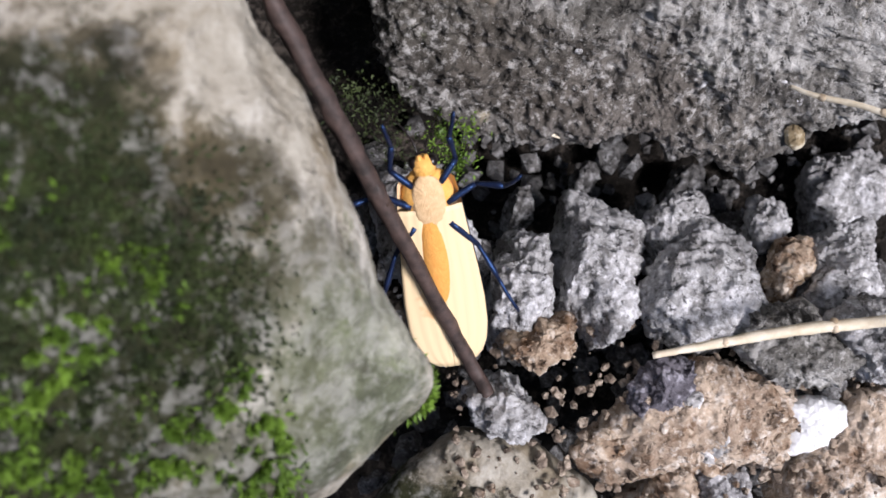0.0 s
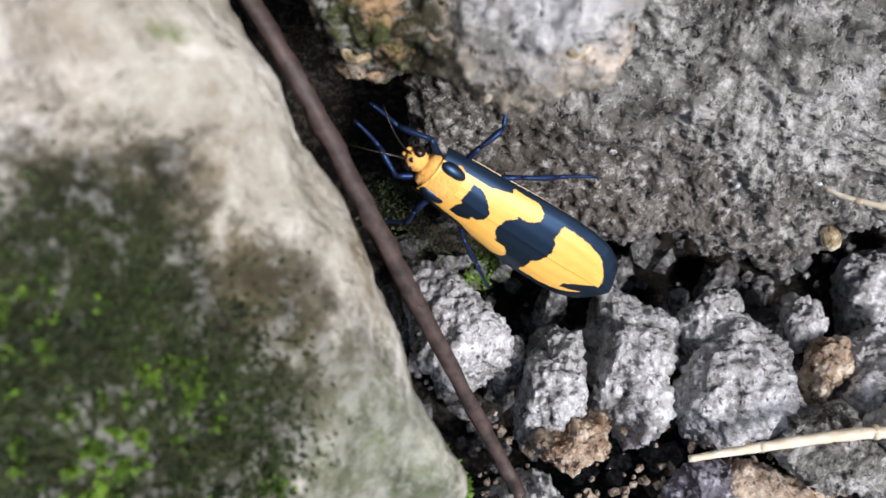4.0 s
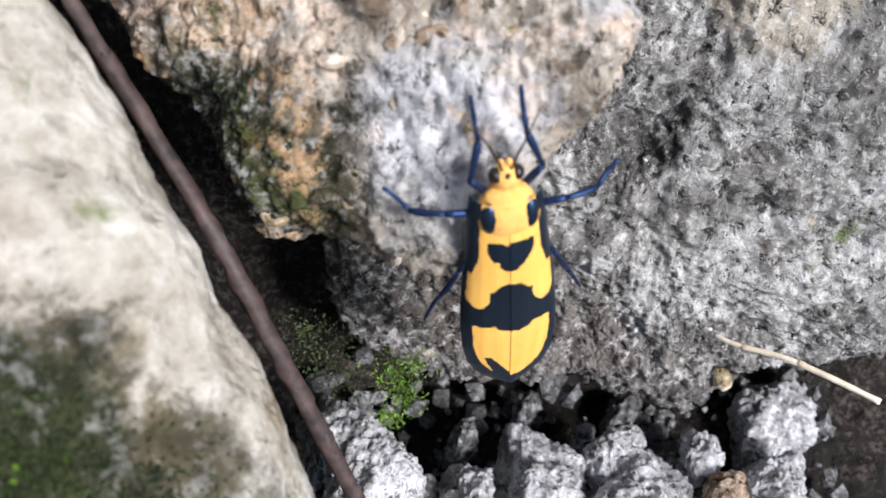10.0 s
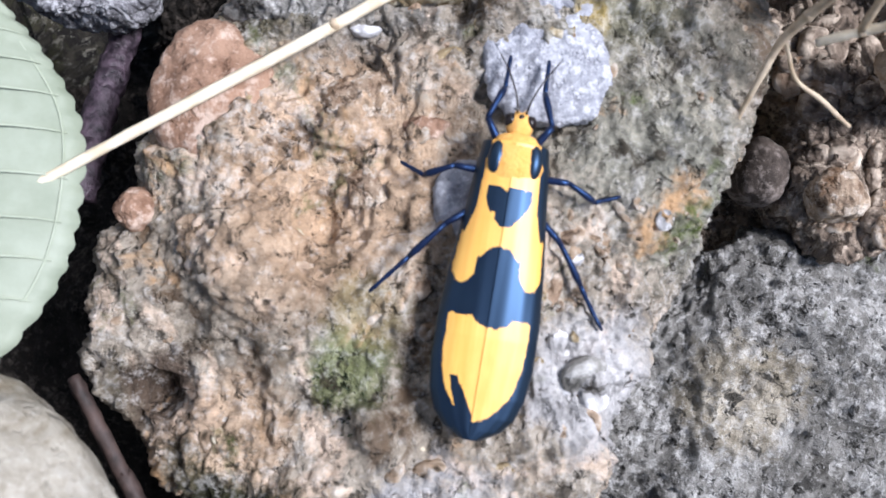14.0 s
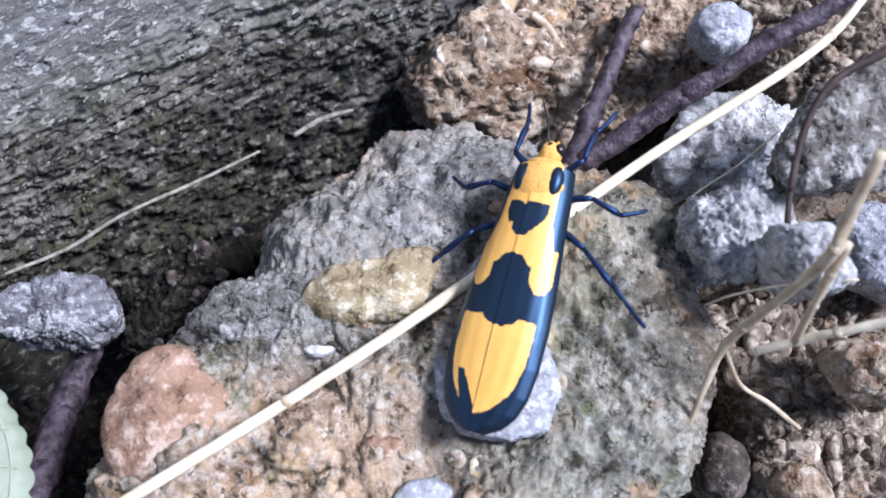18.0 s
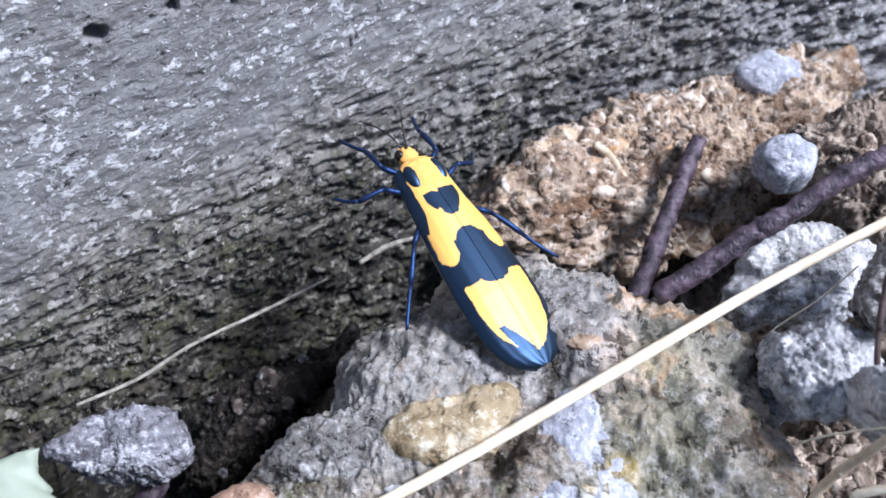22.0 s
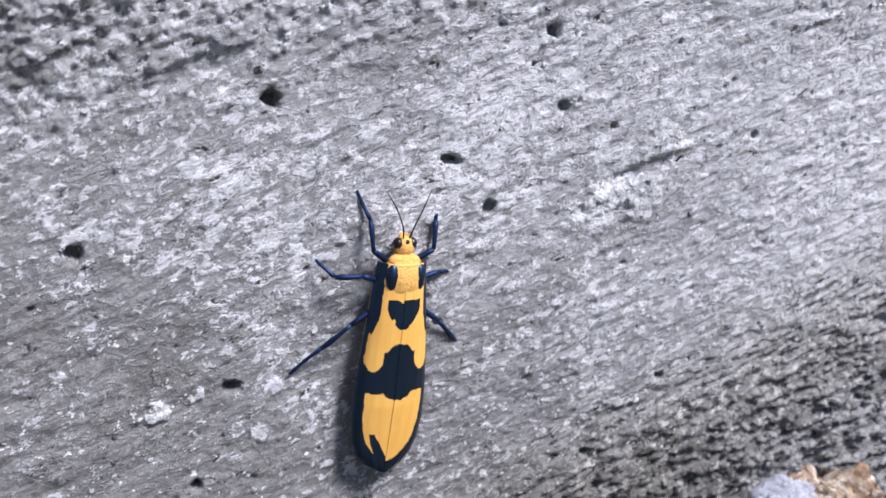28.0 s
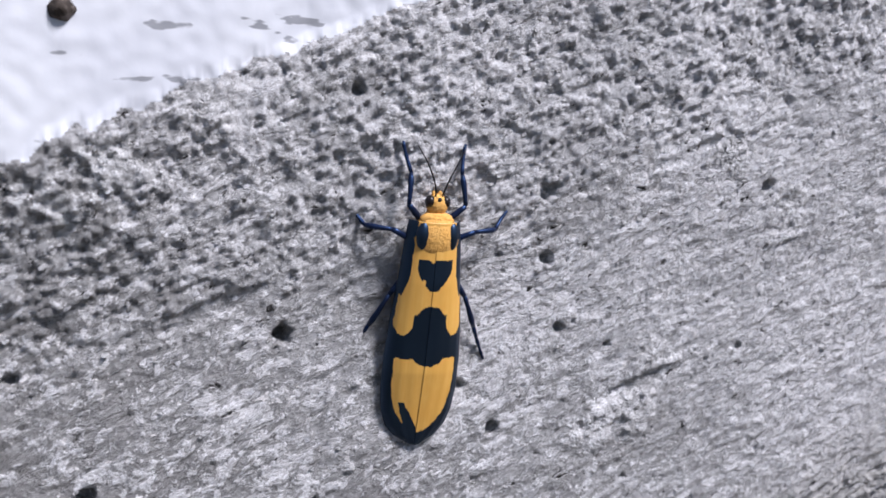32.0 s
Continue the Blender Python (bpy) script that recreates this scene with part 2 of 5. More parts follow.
M_YELLOW = stone("sandstone_chip", (0.2, 0.145, 0.075), (0.4, 0.325, 0.2), (0.62, 0.56, 0.43), 0.9, None, 0.6, 0.0, 0.0007, 0.4)
M_SLATE = stone("slate", (0.06, 0.055, 0.065), (0.16, 0.15, 0.17), (0.36, 0.35, 0.39), 0.9, None, 0.6, 0.0, 0.0007, 0.4)
M_SLAB = stone("slab_stone", (0.08, 0.07, 0.062), (0.27, 0.25, 0.23), (0.5, 0.48, 0.46), 1.1, None, 0.6, 0.0, 0.001, 0.7)
M_DARK = stone("dark_pebble", (0.03, 0.024, 0.02), (0.09, 0.072, 0.06), (0.2, 0.17, 0.15), 1.0, None, 0.6, 0.0, 0.0003, 0.0)
M_QUARTZ = stone("quartz", (0.6, 0.6, 0.6), (0.76, 0.77, 0.78), (0.88, 0.88, 0.88), 0.6, None, 0.6, 0.0, 0.0002, 0.0)
# soil coloured near black, so that it carries the shade of the gaps
M_SOIL = stone("shaded_soil", (0.007, 0.006, 0.005), (0.024, 0.02, 0.016), (0.09, 0.075, 0.062), 1.2, None, 0.6, 0.0, 0.0015, 0.6)


def concrete():
    """Cast concrete with slanting trowel streaks, a paler upper far stretch, crisp pale flakes, dark gaps, and a damp
    earthy foot.
    """
    n = Net("concrete", 0.8)
    turned = n.node("ShaderNodeMapping", Vector=n.co)
    turned.inputs["Rotation"].default_value = (0, radians(23), 0)
    flat = n.co
    n.co = turned.outputs["Vector"]
    streak = n.noise(1.0, 8, 0.72, 0.4, (110, 300, 330))
    broad = n.noise(1.0, 5, 0.6, 0.4, (22, 90, 110))
    fine = n.noise(1.0, 6, 0.74, 0.3, (430, 560, 720))
    gaps = n.noise(1.0, 4, 0.7, 0.4, (360, 460, 620))
    patch = n.noise(34, 6, 0.66, 0.5)
    n.co = flat
    specks, dust = n.noise(620, 2, 0.7), n.noise(1500, 3, 0.8)
    split = n.node("ShaderNodeSeparateXYZ", Vector=flat)
    # the concrete's colour pales towards the upper, farther stretch of the wall
    paling = n.math("ADD", n.math("MULTIPLY", split.outputs["X"], 9.0), n.math("MULTIPLY", n.math("SUBTRACT", split.outputs["Z"], 0.156), 12.0))
    paling = n.band(n.math("ADD", paling, n.math("MULTIPLY", n.math("SUBTRACT", patch, 0.5), 1.1)), -0.5, 0.6)
    base = n.mix(paling, (0.36, 0.352, 0.342), (0.7, 0.7, 0.705))
    dim = n.mix(paling, (0.225, 0.218, 0.208), (0.52, 0.517, 0.517))
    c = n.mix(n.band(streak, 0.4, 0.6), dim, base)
    c = n.mix(n.math("MULTIPLY", n.band(broad, 0.52, 0.66), 0.45), c, (0.26, 0.252, 0.247))
    c = n.mix(n.math("MULTIPLY", n.band(dust, 0.42, 0.32), 0.6), c, (0.17, 0.165, 0.16))
    c = n.mix(n.math("MULTIPLY", n.band(dust, 0.6, 0.68), 0.55), c, (0.85, 0.85, 0.86))
    flakes_at = n.math("ADD", n.math("ADD", n.math("MULTIPLY", fine, 0.75), n.math("MULTIPLY", patch, 0.4)), n.math("MULTIPLY", paling, 0.06))
    lips = n.band(flakes_at, 0.612, 0.628)
    c = n.mix(lips, c, n.mix(n.band(dust, 0.35, 0.65), (0.68, 0.67, 0.665), (0.9, 0.9, 0.91)))
    c = n.mix(n.band(specks, 0.665, 0.685), c, (0.88, 0.86, 0.85))
    c = n.mix(n.band(gaps, 0.345, 0.32), c, (0.04, 0.037, 0.035))
    # the damp foot follows the slanting soil line: a mottled belt, then darker earth lower down
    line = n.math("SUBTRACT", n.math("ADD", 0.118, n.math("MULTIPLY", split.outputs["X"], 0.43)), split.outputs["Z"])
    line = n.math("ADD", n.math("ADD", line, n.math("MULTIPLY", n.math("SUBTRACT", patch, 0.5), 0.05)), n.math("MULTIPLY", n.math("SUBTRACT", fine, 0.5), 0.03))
    damp, foot_low = n.band(line, -0.006, 0.014), n.band(line, 0.01, 0.032)
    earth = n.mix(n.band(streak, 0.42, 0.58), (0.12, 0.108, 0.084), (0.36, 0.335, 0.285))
    dark_earth = n.mix(n.band(streak, 0.42, 0.6), (0.013, 0.01, 0.007), (0.1, 0.087, 0.062))
    earth = n.mix(foot_low, earth, dark_earth)
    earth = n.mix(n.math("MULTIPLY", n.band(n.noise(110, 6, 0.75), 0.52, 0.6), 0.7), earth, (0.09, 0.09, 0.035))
    earth = n.mix(n.band(fine, 0.555, 0.575), earth, n.mix(foot_low, (0.62, 0.6, 0.54), (0.3, 0.28, 0.225)))
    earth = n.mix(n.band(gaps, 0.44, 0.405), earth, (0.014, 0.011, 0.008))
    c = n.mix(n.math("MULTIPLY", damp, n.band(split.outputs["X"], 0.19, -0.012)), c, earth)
    n.bump(n.math("ADD", n.math("ADD", n.math("MULTIPLY", streak, 0.8), n.math("MULTIPLY", fine, 0.9)), n.math("ADD", n.math("MULTIPLY", lips, 0.25), n.math("MULTIPLY", n.band(gaps, 0.3, 0.4), 0.5))), 1.0, 0.0015)
    return n.done(c)


def white_paint():
    """Chalky white paint with faint bluish scuffs and dirt flecks."""
    n = Net("white_paint", 0.6)
    c = n.mix(n.band(n.noise(60, 4), 0.4, 0.65), (0.66, 0.68, 0.72), (0.74, 0.76, 0.79))
    c = n.mix(n.band(n.noise(1.0, 3, 0.5, 0.0, (130, 300, 420)), 0.645, 0.67), c, (0.3, 0.31, 0.33))
    n.bump(n.noise(240, 4), 0.3, 0.0002)
    return n.done(c)


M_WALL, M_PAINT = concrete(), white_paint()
M_CRUST = stone("lime_crust", (0.46, 0.455, 0.45), (0.76, 0.755, 0.75), (0.92, 0.92, 0.92), 1.6, None, 0.6, 0.0, 0.0012, 0.6)
M_STICK = plain("dark_bark", (0.018, 0.012, 0.01), (0.075, 0.048, 0.04), 420, 0.65, 0.0, 0.0004)
M_BLACKSTICK = plain("black_bark", (0.01, 0.007, 0.011), (0.12, 0.085, 0.11), 640, 0.5, 0.0, 0.0012)
M_STRAW = plain("dry_straw", (0.62, 0.52, 0.36), (0.86, 0.79, 0.63), 420, 0.5, 0.0, 0.00015)
M_FOOT = plain("dirty_foot_line", (0.14, 0.125, 0.1), (0.4, 0.37, 0.31), 700, 0.85, 0.0, 0.0005)
M_ROOT = plain("dry_root", (0.36, 0.27, 0.17), (0.62, 0.52, 0.38), 420, 0.7, 0.0, 0.0002)
M_VEIN = plain("leaf_vein", (0.3, 0.34, 0.25), (0.38, 0.42, 0.33), 300, 0.6, 0.0, 0.0001)
M_LEAF = plain("pale_dry_leaf", (0.21, 0.245, 0.175), (0.3, 0.335, 0.26), 130, 0.6, 0.0, 0.0002)
M_MOSS = plain("green_moss", (0.05, 0.1, 0.008), (0.17, 0.29, 0.03), 300, 0.6, 0.0, 0.0001)
# darker copy of the moss green, with shade put into the colour
M_MOSS_SHADED = plain("shaded_moss", (0.014, 0.022, 0.006), (0.045, 0.065, 0.014), 300, 0.7, 0.0, 0.0001)



# ---- builders ----
def part(name, data, material, parent=None, label=""):
    """Links one mesh under a thing or a part."""
    ob = new(name, data)
    if material and not data.materials:
        data.materials.append(material)
    if parent:
        ob.parent = parent
    if label:
        ob["label"] = label
    return ob


def mesh_of(name, verts, faces, smooth=True):
    me = bpy.data.meshes.new(name)
    me.from_pydata([tuple(v) for v in verts], [], faces)
    me.polygons.foreach_set("use_smooth", [smooth] * len(me.polygons))
    me.update()
    return me


def base_frame(origin, normal):
    n = Vector(normal).normalized()
    x = (Vector((1, 0, 0)) - n * n.x).normalized()
    y = n.cross(x)
    return Matrix((( x.x, y.x, n.x, origin[0]), (x.y, y.y, n.y, origin[1]), (x.z, y.z, n.z, origin[2]), (0, 0, 0, 1)))


def reach(outline, angles):
    """How far a closed outline (mm) reaches from its middle at each angle."""
    out = []
    for a in angles:
        d, best = (math.cos(a), math.sin(a)), 1.0
        for (x0, y0), (x1, y1) in zip(outline, outline[1:] + outline[:1]):
            ex, ey = x1 - x0, y1 - y0
            den = d[0] * ey - d[1] * ex
            if abs(den) > 1e-9:
                r, s = (x0 * ey - y0 * ex) / den, (x0 * d[1] - y0 * d[0]) / den
                if r > 0 and -1e-6 <= s <= 1 + 1e-6:
                    best = max(best, r)
        out.append(best)
    return np.array(out)


def rock_mesh(name, outline, dome, thick, rough, seed, size=40, freq=1.0, undercut=0.25, soften=2, lumps=(), crag=1.0, round_off=0.12, facets=(), teeth=0.35):
    """A stone: an outline in mm, a domed rough top, and sides that round off and draw in below. size: cells across."""
    ang = np.linspace(0, 2 * np.pi, 240, endpoint=False)
    rad = reach(outline, ang)
    for _ in range(soften * 2):
        rad = (np.roll(rad, 1) + 2 * rad + np.roll(rad, -1)) / 4
    index, verts, n = {}, [], size
    for j in range(n + 1):
        for i in range(n + 1):
            a, b = 2 * i / n - 1, 2 * j / n - 1
            if a == 0 and b == 0:
                r, th = 0.0, 0.0
            elif abs(a) > abs(b):
                r, th = abs(a), (0 if a > 0 else math.pi) + math.pi / 4 * (b / a)
            else:
                r, th = abs(b), (math.pi / 2 if b > 0 else 1.5 * math.pi) - math.pi / 4 * (a / b)
            d = np.interp(th % (2 * math.pi), ang, rad, period=2 * math.pi) * r
            x, y = d * math.cos(th), d * math.sin(th)
            z = dome * (1 - r * r) - round_off * thick * max(0.0, (r - 0.75) / 0.25) ** 3
            z += sum(h * math.exp(-(((x - lx) / w) ** 2 + ((y - ly) / w) ** 2)) for lx, ly, w, h in lumps)
            if facets:
                z -= 0.5 * max(0.0, min(fx * x + fy * y - fc for fx, fy, fc in facets))
            index[i, j] = len(verts)
            verts.append((x, y, z))
    faces = [(index[i, j], index[i + 1, j], index[i + 1, j + 1], index[i, j + 1]) for j in range(n) for i in range(n)]
    rim = [(i, 0) for i in range(n)] + [(n, j) for j in range(n)] + [(i, n) for i in range(n, 0, -1)] + [(0, j) for j in range(n, 0, -1)]
    ring = [index[q] for q in rim]
    side = max(5, n // 4)
    for k in range(1, side + 1):
        s = k / side
        below = []
        for q in rim:
            x, y, z = verts[index[q]]
            m = 1 + 0.012 * math.sin(s * 3.1) - undercut * s * s
            below.append(len(verts))
            verts.append((x * m, y * m, z - (1 - round_off) * thick * s))
        for e in range(len(rim)):
            f = (e + 1) % len(rim)
            faces.append((ring[e], below[e], below[f], ring[f]))
        ring = below
    faces.append(tuple(ring)[::-1])
    me = mesh_of(name, [(x / 1000, y / 1000, z / 1000) for x, y, z in verts], faces)
    me.polygons[len(faces) - 1].use_smooth = False
    co = np.empty(len(verts) * 3)
    me.vertices.foreach_get("co", co)
    no = np.array([v.normal for v in me.vertices])
    co = co.reshape(-1, 3)
    shift = Vector((seed * 3.17, seed * 1.7, seed * 0.9))
    out = co.copy()
    for i, p in enumerate(co):
        q = Vector(p * 1000) * freq
        h = noise.fractal(q * 0.09 + shift, 1.0, 2.1, 3) * 1.1 + crag * (noise.ridged_multi_fractal(q * 0.3 + shift, 1.0, 2.1, 5, 1.0, 2.0) * 0.3 - 0.3) + crag * (noise.noise(q * 1.7 + shift) * 0.2 + teeth * noise.noise(q * 0.8 + shift) + 0.25 * abs(noise.noise(q * 0.45 + shift)))
        out[i] = p + no[i] * h * rough / 1000
    me.vertices.foreach_set("co", out.ravel())
    me.update()
    return me


def rock(name, key, dome, thick, rough, material, label, seed, category="stone", group="", **more):
    origin, normal, outline = STONES[key]
    ob = new(name, rock_mesh(name, outline, dome, thick, rough, seed, **more))
    ob.data.materials.append(material)
    ob.matrix_basis = base_frame(origin, normal)
    return tagged(ob, label, category, group)


def tube_mesh(name, points, radii, around=10, rough=0.0, seed=1):
    """A bent rod through points (mm) with a radius (mm) at each, closed at both ends."""
    pts = [Vector(p) for p in points]
    verts, faces = [], []
    side = None
    for i, p in enumerate(pts):
        way = (pts[min(i + 1, len(pts) - 1)] - pts[max(i - 1, 0)]).normalized()
        side = (side - way * side.dot(way)).normalized() if side else way.orthogonal().normalized()
        up = way.cross(side)
        for k in range(around):
            a = 2 * math.pi * k / around
            r = radii[i] * (1 + rough * noise.noise(Vector((p.x * 0.8 + seed, p.y * 0.8 + k * 1.3, p.z * 0.8))))
            verts.append((p + (side * math.cos(a) + up * math.sin(a)) * r) / 1000)
    for i in range(len(pts) - 1):
        for k in range(around):
            a, b = i * around + k, i * around + (k + 1) % around
            faces.append((a, b, b + around, a + around))
    faces.append(tuple(range(around))[::-1])
    faces.append(tuple((len(pts) - 1) * around + k for k in range(around)))
    return mesh_of(name, verts, faces)


def curve_points(knots, steps=8):
    """A smooth line (Catmull-Rom) through knots, and the same for radii as the fourth value."""
    k = [np.array(p, float) for p in knots]
    k = [2 * k[0] - k[1]] + k + [2 * k[-1] - k[-2]]
    out = []
    for i in range(1, len(k) - 2):
        for s in np.linspace(0, 1, steps, endpoint=False):
            out.append(0.5 * (2 * k[i] + (k[i + 1] - k[i - 1]) * s + (2 * k[i - 1] - 5 * k[i] + 4 * k[i + 1] - k[i + 2]) * s * s + (3 * k[i] - k[i - 1] - 3 * k[i + 1] + k[i + 2]) * s ** 3))
    out.append(k[-2])
    return out


def rod(name, knots, material, label="", category="", group="", parent=None, rough=0.15, seed=1, around=10, steps=8):
    """A stalk through knots (x, y, z, radius), all in mm."""
    p = curve_points(knots, steps)
    me = tube_mesh(name, [q[:3] for q in p], [q[3] for q in p], around, rough, seed)
    return tagged(part(name, me, material, parent), label, category, group)


# Stones: middle (m), facing, outline round the middle (mm)
STONES = {
    'boulder': ((-0.0226, 0.0178, 0.0674), (0.553, -0.121, 0.824), [(18.8, -37.0), (24.1, -31.6), (28.2, -30.4), (29.3, -26.4), (23.7, -22.0), (21.5, -17.0), (20.8, -14.1), (18.5, -7.9), (15.4, -2.5), (10.6, 5.2), (7.3, 11.1), (-0.9, 24.2), (-5.0, 30.0), (-5.9, 31.7), (-9.8, 35.8), (-13.9, 41.2), (-18.9, 42.3), (-29.7, 38.2), (-30.2, 21.2), (-33.3, 3.5), (-33.4, -15.4), (-30.9, -35.7), (-6.3, -44.4)]),
    'rockr': ((0.0325, 0.0456, 0.0353), (-0.12, -0.65, 0.75), [(-42.2, -9.4), (-41.2, -16.2), (-38.6, -22.2), (-33.8, -26.5), (-24.2, -28.6), (-14.6, -29.7), (-9.3, -27.0), (-0.7, -28.3), (4.1, -30.4), (11.0, -30.5), (15.5, -25.9), (26.9, -21.3), (51.1, -19.4), (50.9, 37.6), (37.0, 52.6), (27.7, 53.0), (20.5, 51.4), (9.7, 48.2), (2.6, 42.2), (-10.3, 32.8), (-42.2, -2.6)]),
    'rockm': ((0.0057, 0.0768, 0.0842), (-0.149, -0.388, 0.909), [(4.2, -50.2), (-2.2, -51.5), (-8.2, -51.2), (-13.0, -49.1), (-20.9, -48.9), (-26.7, -37.5), (-36.7, -24.4), (-40.8, -18.9), (-40.5, -1.7), (-40.6, -7.7), (-37.9, 2.5), (-33.6, 13.1), (-28.0, 23.6), (-19.9, 32.7), (-16.8, 39.4), (-12.1, 43.9), (-2.2, 49.9), (5.0, 50.9), (12.0, 46.9), (18.8, 43.8), (26.4, 42.7), (31.4, 38.3), (33.0, 28.7), (33.3, 21.1), (32.0, 13.9), (30.8, 7.7), (28.1, 0.8), (25.4, -4.1), (22.1, -10.7), (20.6, -17.2), (16.8, -23.8), (16.4, -30.3), (14.2, -33.9), (9.7, -38.8)]),
    's0': ((-0.0025, 0.0158, 0.0185), (0.17, 0.604, 0.778), [(-6.5, 10.1), (-2.3, 7.5), (4.1, 2.2), (8.4, -1.2), (7.1, -6.8), (0.4, -8.8), (-4.2, -5.3), (-6.9, 2.3)]),
    's1': ((0.0113, 0.0076, 0.018), (0.17, 0.604, 0.778), [(-1.6, 8.8), (3.2, 8.6), (4.1, 0.7), (3.5, -5.8), (-0.3, -7.3), (-4.6, -5.3), (-4.4, 0.3)]),
    's2': ((0.0217, 0.0114, 0.0147), (0.17, 0.604, 0.778), [(-4.1, 12.9), (0.5, 11.4), (5.9, 7.9), (6.6, -0.4), (4.8, -9.2), (1.2, -13.2), (-2.1, -9.3), (-5.1, -6.1), (-2.5, 0.2), (-5.2, 6.0)]),
    's3': ((0.0368, 0.0092, 0.0151), (0.17, 0.604, 0.778), [(-5.3, 3.2), (-0.4, 11.4), (3.2, 12.0), (7.3, 4.2), (8.7, -4.4), (5.0, -7.7), (-2.6, -10.7), (-7.9, -6.8), (-7.9, -1.2)]),
    's3b': ((0.034, 0.0169, 0.0097), (0.17, 0.604, 0.778), [(-3.8, 0.9), (2.0, 4.2), (5.4, 3.6), (3.5, -1.1), (-2.3, -5.2), (-4.8, -2.5)]),
    's4': ((0.0479, 0.0165, 0.0069), (0.17, 0.604, 0.778), [(-0.9, 3.6), (3.0, 3.1), (2.6, -1.4), (-1.6, -4.2), (-3.0, -1.2)]),
    's5': ((0.0498, 0.01, 0.0116), (0.17, 0.604, 0.778), [(-1.2, 3.1), (3.4, 4.4), (2.9, -1.3), (-1.9, -5.0), (-3.3, -1.3)]),
    's6': ((0.0587, 0.011, 0.0089), (0.17, 0.604, 0.778), [(-3.8, 4.9), (7.3, 9.0), (3.1, -7.2), (-6.6, -6.8)]),
    's7': ((0.0652, 0.0249, -0.0034), (0.17, 0.604, 0.778), [(-6.4, 2.6), (9.5, 8.9), (4.1, -5.4), (-7.2, -6.2)]),
    's8': ((0.0121, -0.0006, 0.0242), (0.17, 0.604, 0.778), [(-3.4, 1.9), (3.4, 3.7), (3.8, 0.3), (0.6, -3.4), (-4.3, -2.4)]),
    'l1': ((0.0086, -0.0115, 0.0181), (0.0, -0.287, 0.958), [(-5.1, 3.2), (0.2, 4.0), (5.2, -0.8), (2.6, -3.6), (-2.8, -2.8)]),
    'l2': ((0.0052, -0.022, 0.0149), (0.0, -0.287, 0.958), [(-14.8, -2.1), (-10.1, 2.8), (-3.2, 7.7), (6.7, 7.3), (15.3, 0.4), (17.9, -7.2), (-11.8, -8.9)]),
    'l3': ((0.0343, -0.0138, 0.0173), (0.0, -0.287, 0.958), [(-16.2, -3.2), (-10.3, 2.9), (0.6, 10.4), (12.1, 6.5), (16.3, 1.7), (11.4, -4.8), (-2.4, -5.3), (-11.5, -8.1)]),
    'l4': ((0.0299, -0.0079, 0.0191), (0.0, -0.287, 0.958), [(-4.6, 0.3), (-0.2, 3.8), (3.9, 4.2), (5.3, -0.5), (0.2, -4.4), (-4.4, -3.3)]),
    'l5': ((0.0499, -0.0125, 0.0178), (0.0, -0.287, 0.958), [(-3.3, 2.7), (-0.3, 3.3), (5.1, 2.3), (5.6, 0.3), (0.2, -3.4), (-3.9, -4.6), (-3.4, -0.5)]),
    'l6': ((0.0377, -0.0212, 0.0151), (0.0, -0.287, 0.958), [(-3.8, 1.2), (-1.2, 3.2), (3.1, 2.4), (4.2, -3.0), (-2.3, -3.8)]),
    'l7': ((0.0478, -0.0031, 0.0206), (0.0, -0.287, 0.958), [(-6.6, 5.5), (2.3, 4.7), (8.8, -0.8), (6.2, -5.5), (-1.4, -4.7), (-9.3, 0.8)]),
    'l9': ((0.0571, -0.0173, 0.0163), (0.0, -0.287, 0.958), [(-7.8, 2.0), (2.0, 10.1), (9.5, 4.5), (9.4, -8.7), (-13.2, -7.9)]),
    'l10': ((0.0592, -0.0022, 0.0208), (0.0, -0.287, 0.958), [(-5.6, 2.1), (-1.8, 5.6), (5.0, 4.5), (5.4, -6.5), (-3.0, -5.7)]),
    'l11': ((0.0309, -0.0225, 0.0148), (0.0, -0.287, 0.958), [(-0.4, 2.5), (3.3, 5.0), (3.4, -3.3), (-6.3, -4.2)]),
    'l8': ((0.0129, -0.0024, 0.0208), (0.0, -0.287, 0.958), [(-4.9, 1.6), (3.9, 3.9), (4.8, -0.8), (0.4, -3.1), (-4.2, -1.6)]),
    'pink': ((-0.0227, 0.0901, 0.0863), (-0.149, -0.388, 0.909), [(-6.2, 3.1), (-3.0, 7.2), (1.1, 8.4), (4.6, 6.1), (8.6, 1.9), (7.0, -2.9), (4.2, -7.5), (-1.9, -9.8), (-6.8, -5.8), (-7.8, -0.9)]),
    'yellow': ((0.0002, 0.1004, 0.0959), (-0.149, -0.388, 0.909), [(-7.6, -0.0), (-4.4, 2.9), (6.8, 4.7), (8.3, 3.1), (5.3, -3.4), (-1.1, -4.7), (-7.4, -2.5)]),
    'blue1': ((0.0066, 0.0765, 0.0864), (-0.149, -0.388, 0.909), [(-4.1, 2.0), (-2.0, 4.3), (1.1, 4.6), (3.6, 3.7), (3.7, -1.3), (2.5, -4.4), (-1.2, -5.1), (-3.7, -3.9)]),
    'blue2': ((0.0146, 0.0937, 0.0963), (-0.149, -0.388, 0.909), [(-6.9, -4.9), (-6.2, 1.0), (-4.4, 6.0), (-1.6, 9.4), (1.5, 9.8), (2.8, 5.1), (5.2, 1.5), (5.9, -3.0), (7.6, -7.1), (5.2, -11.5), (0.7, -12.5), (-4.0, -11.0), (-6.1, -8.7)]),
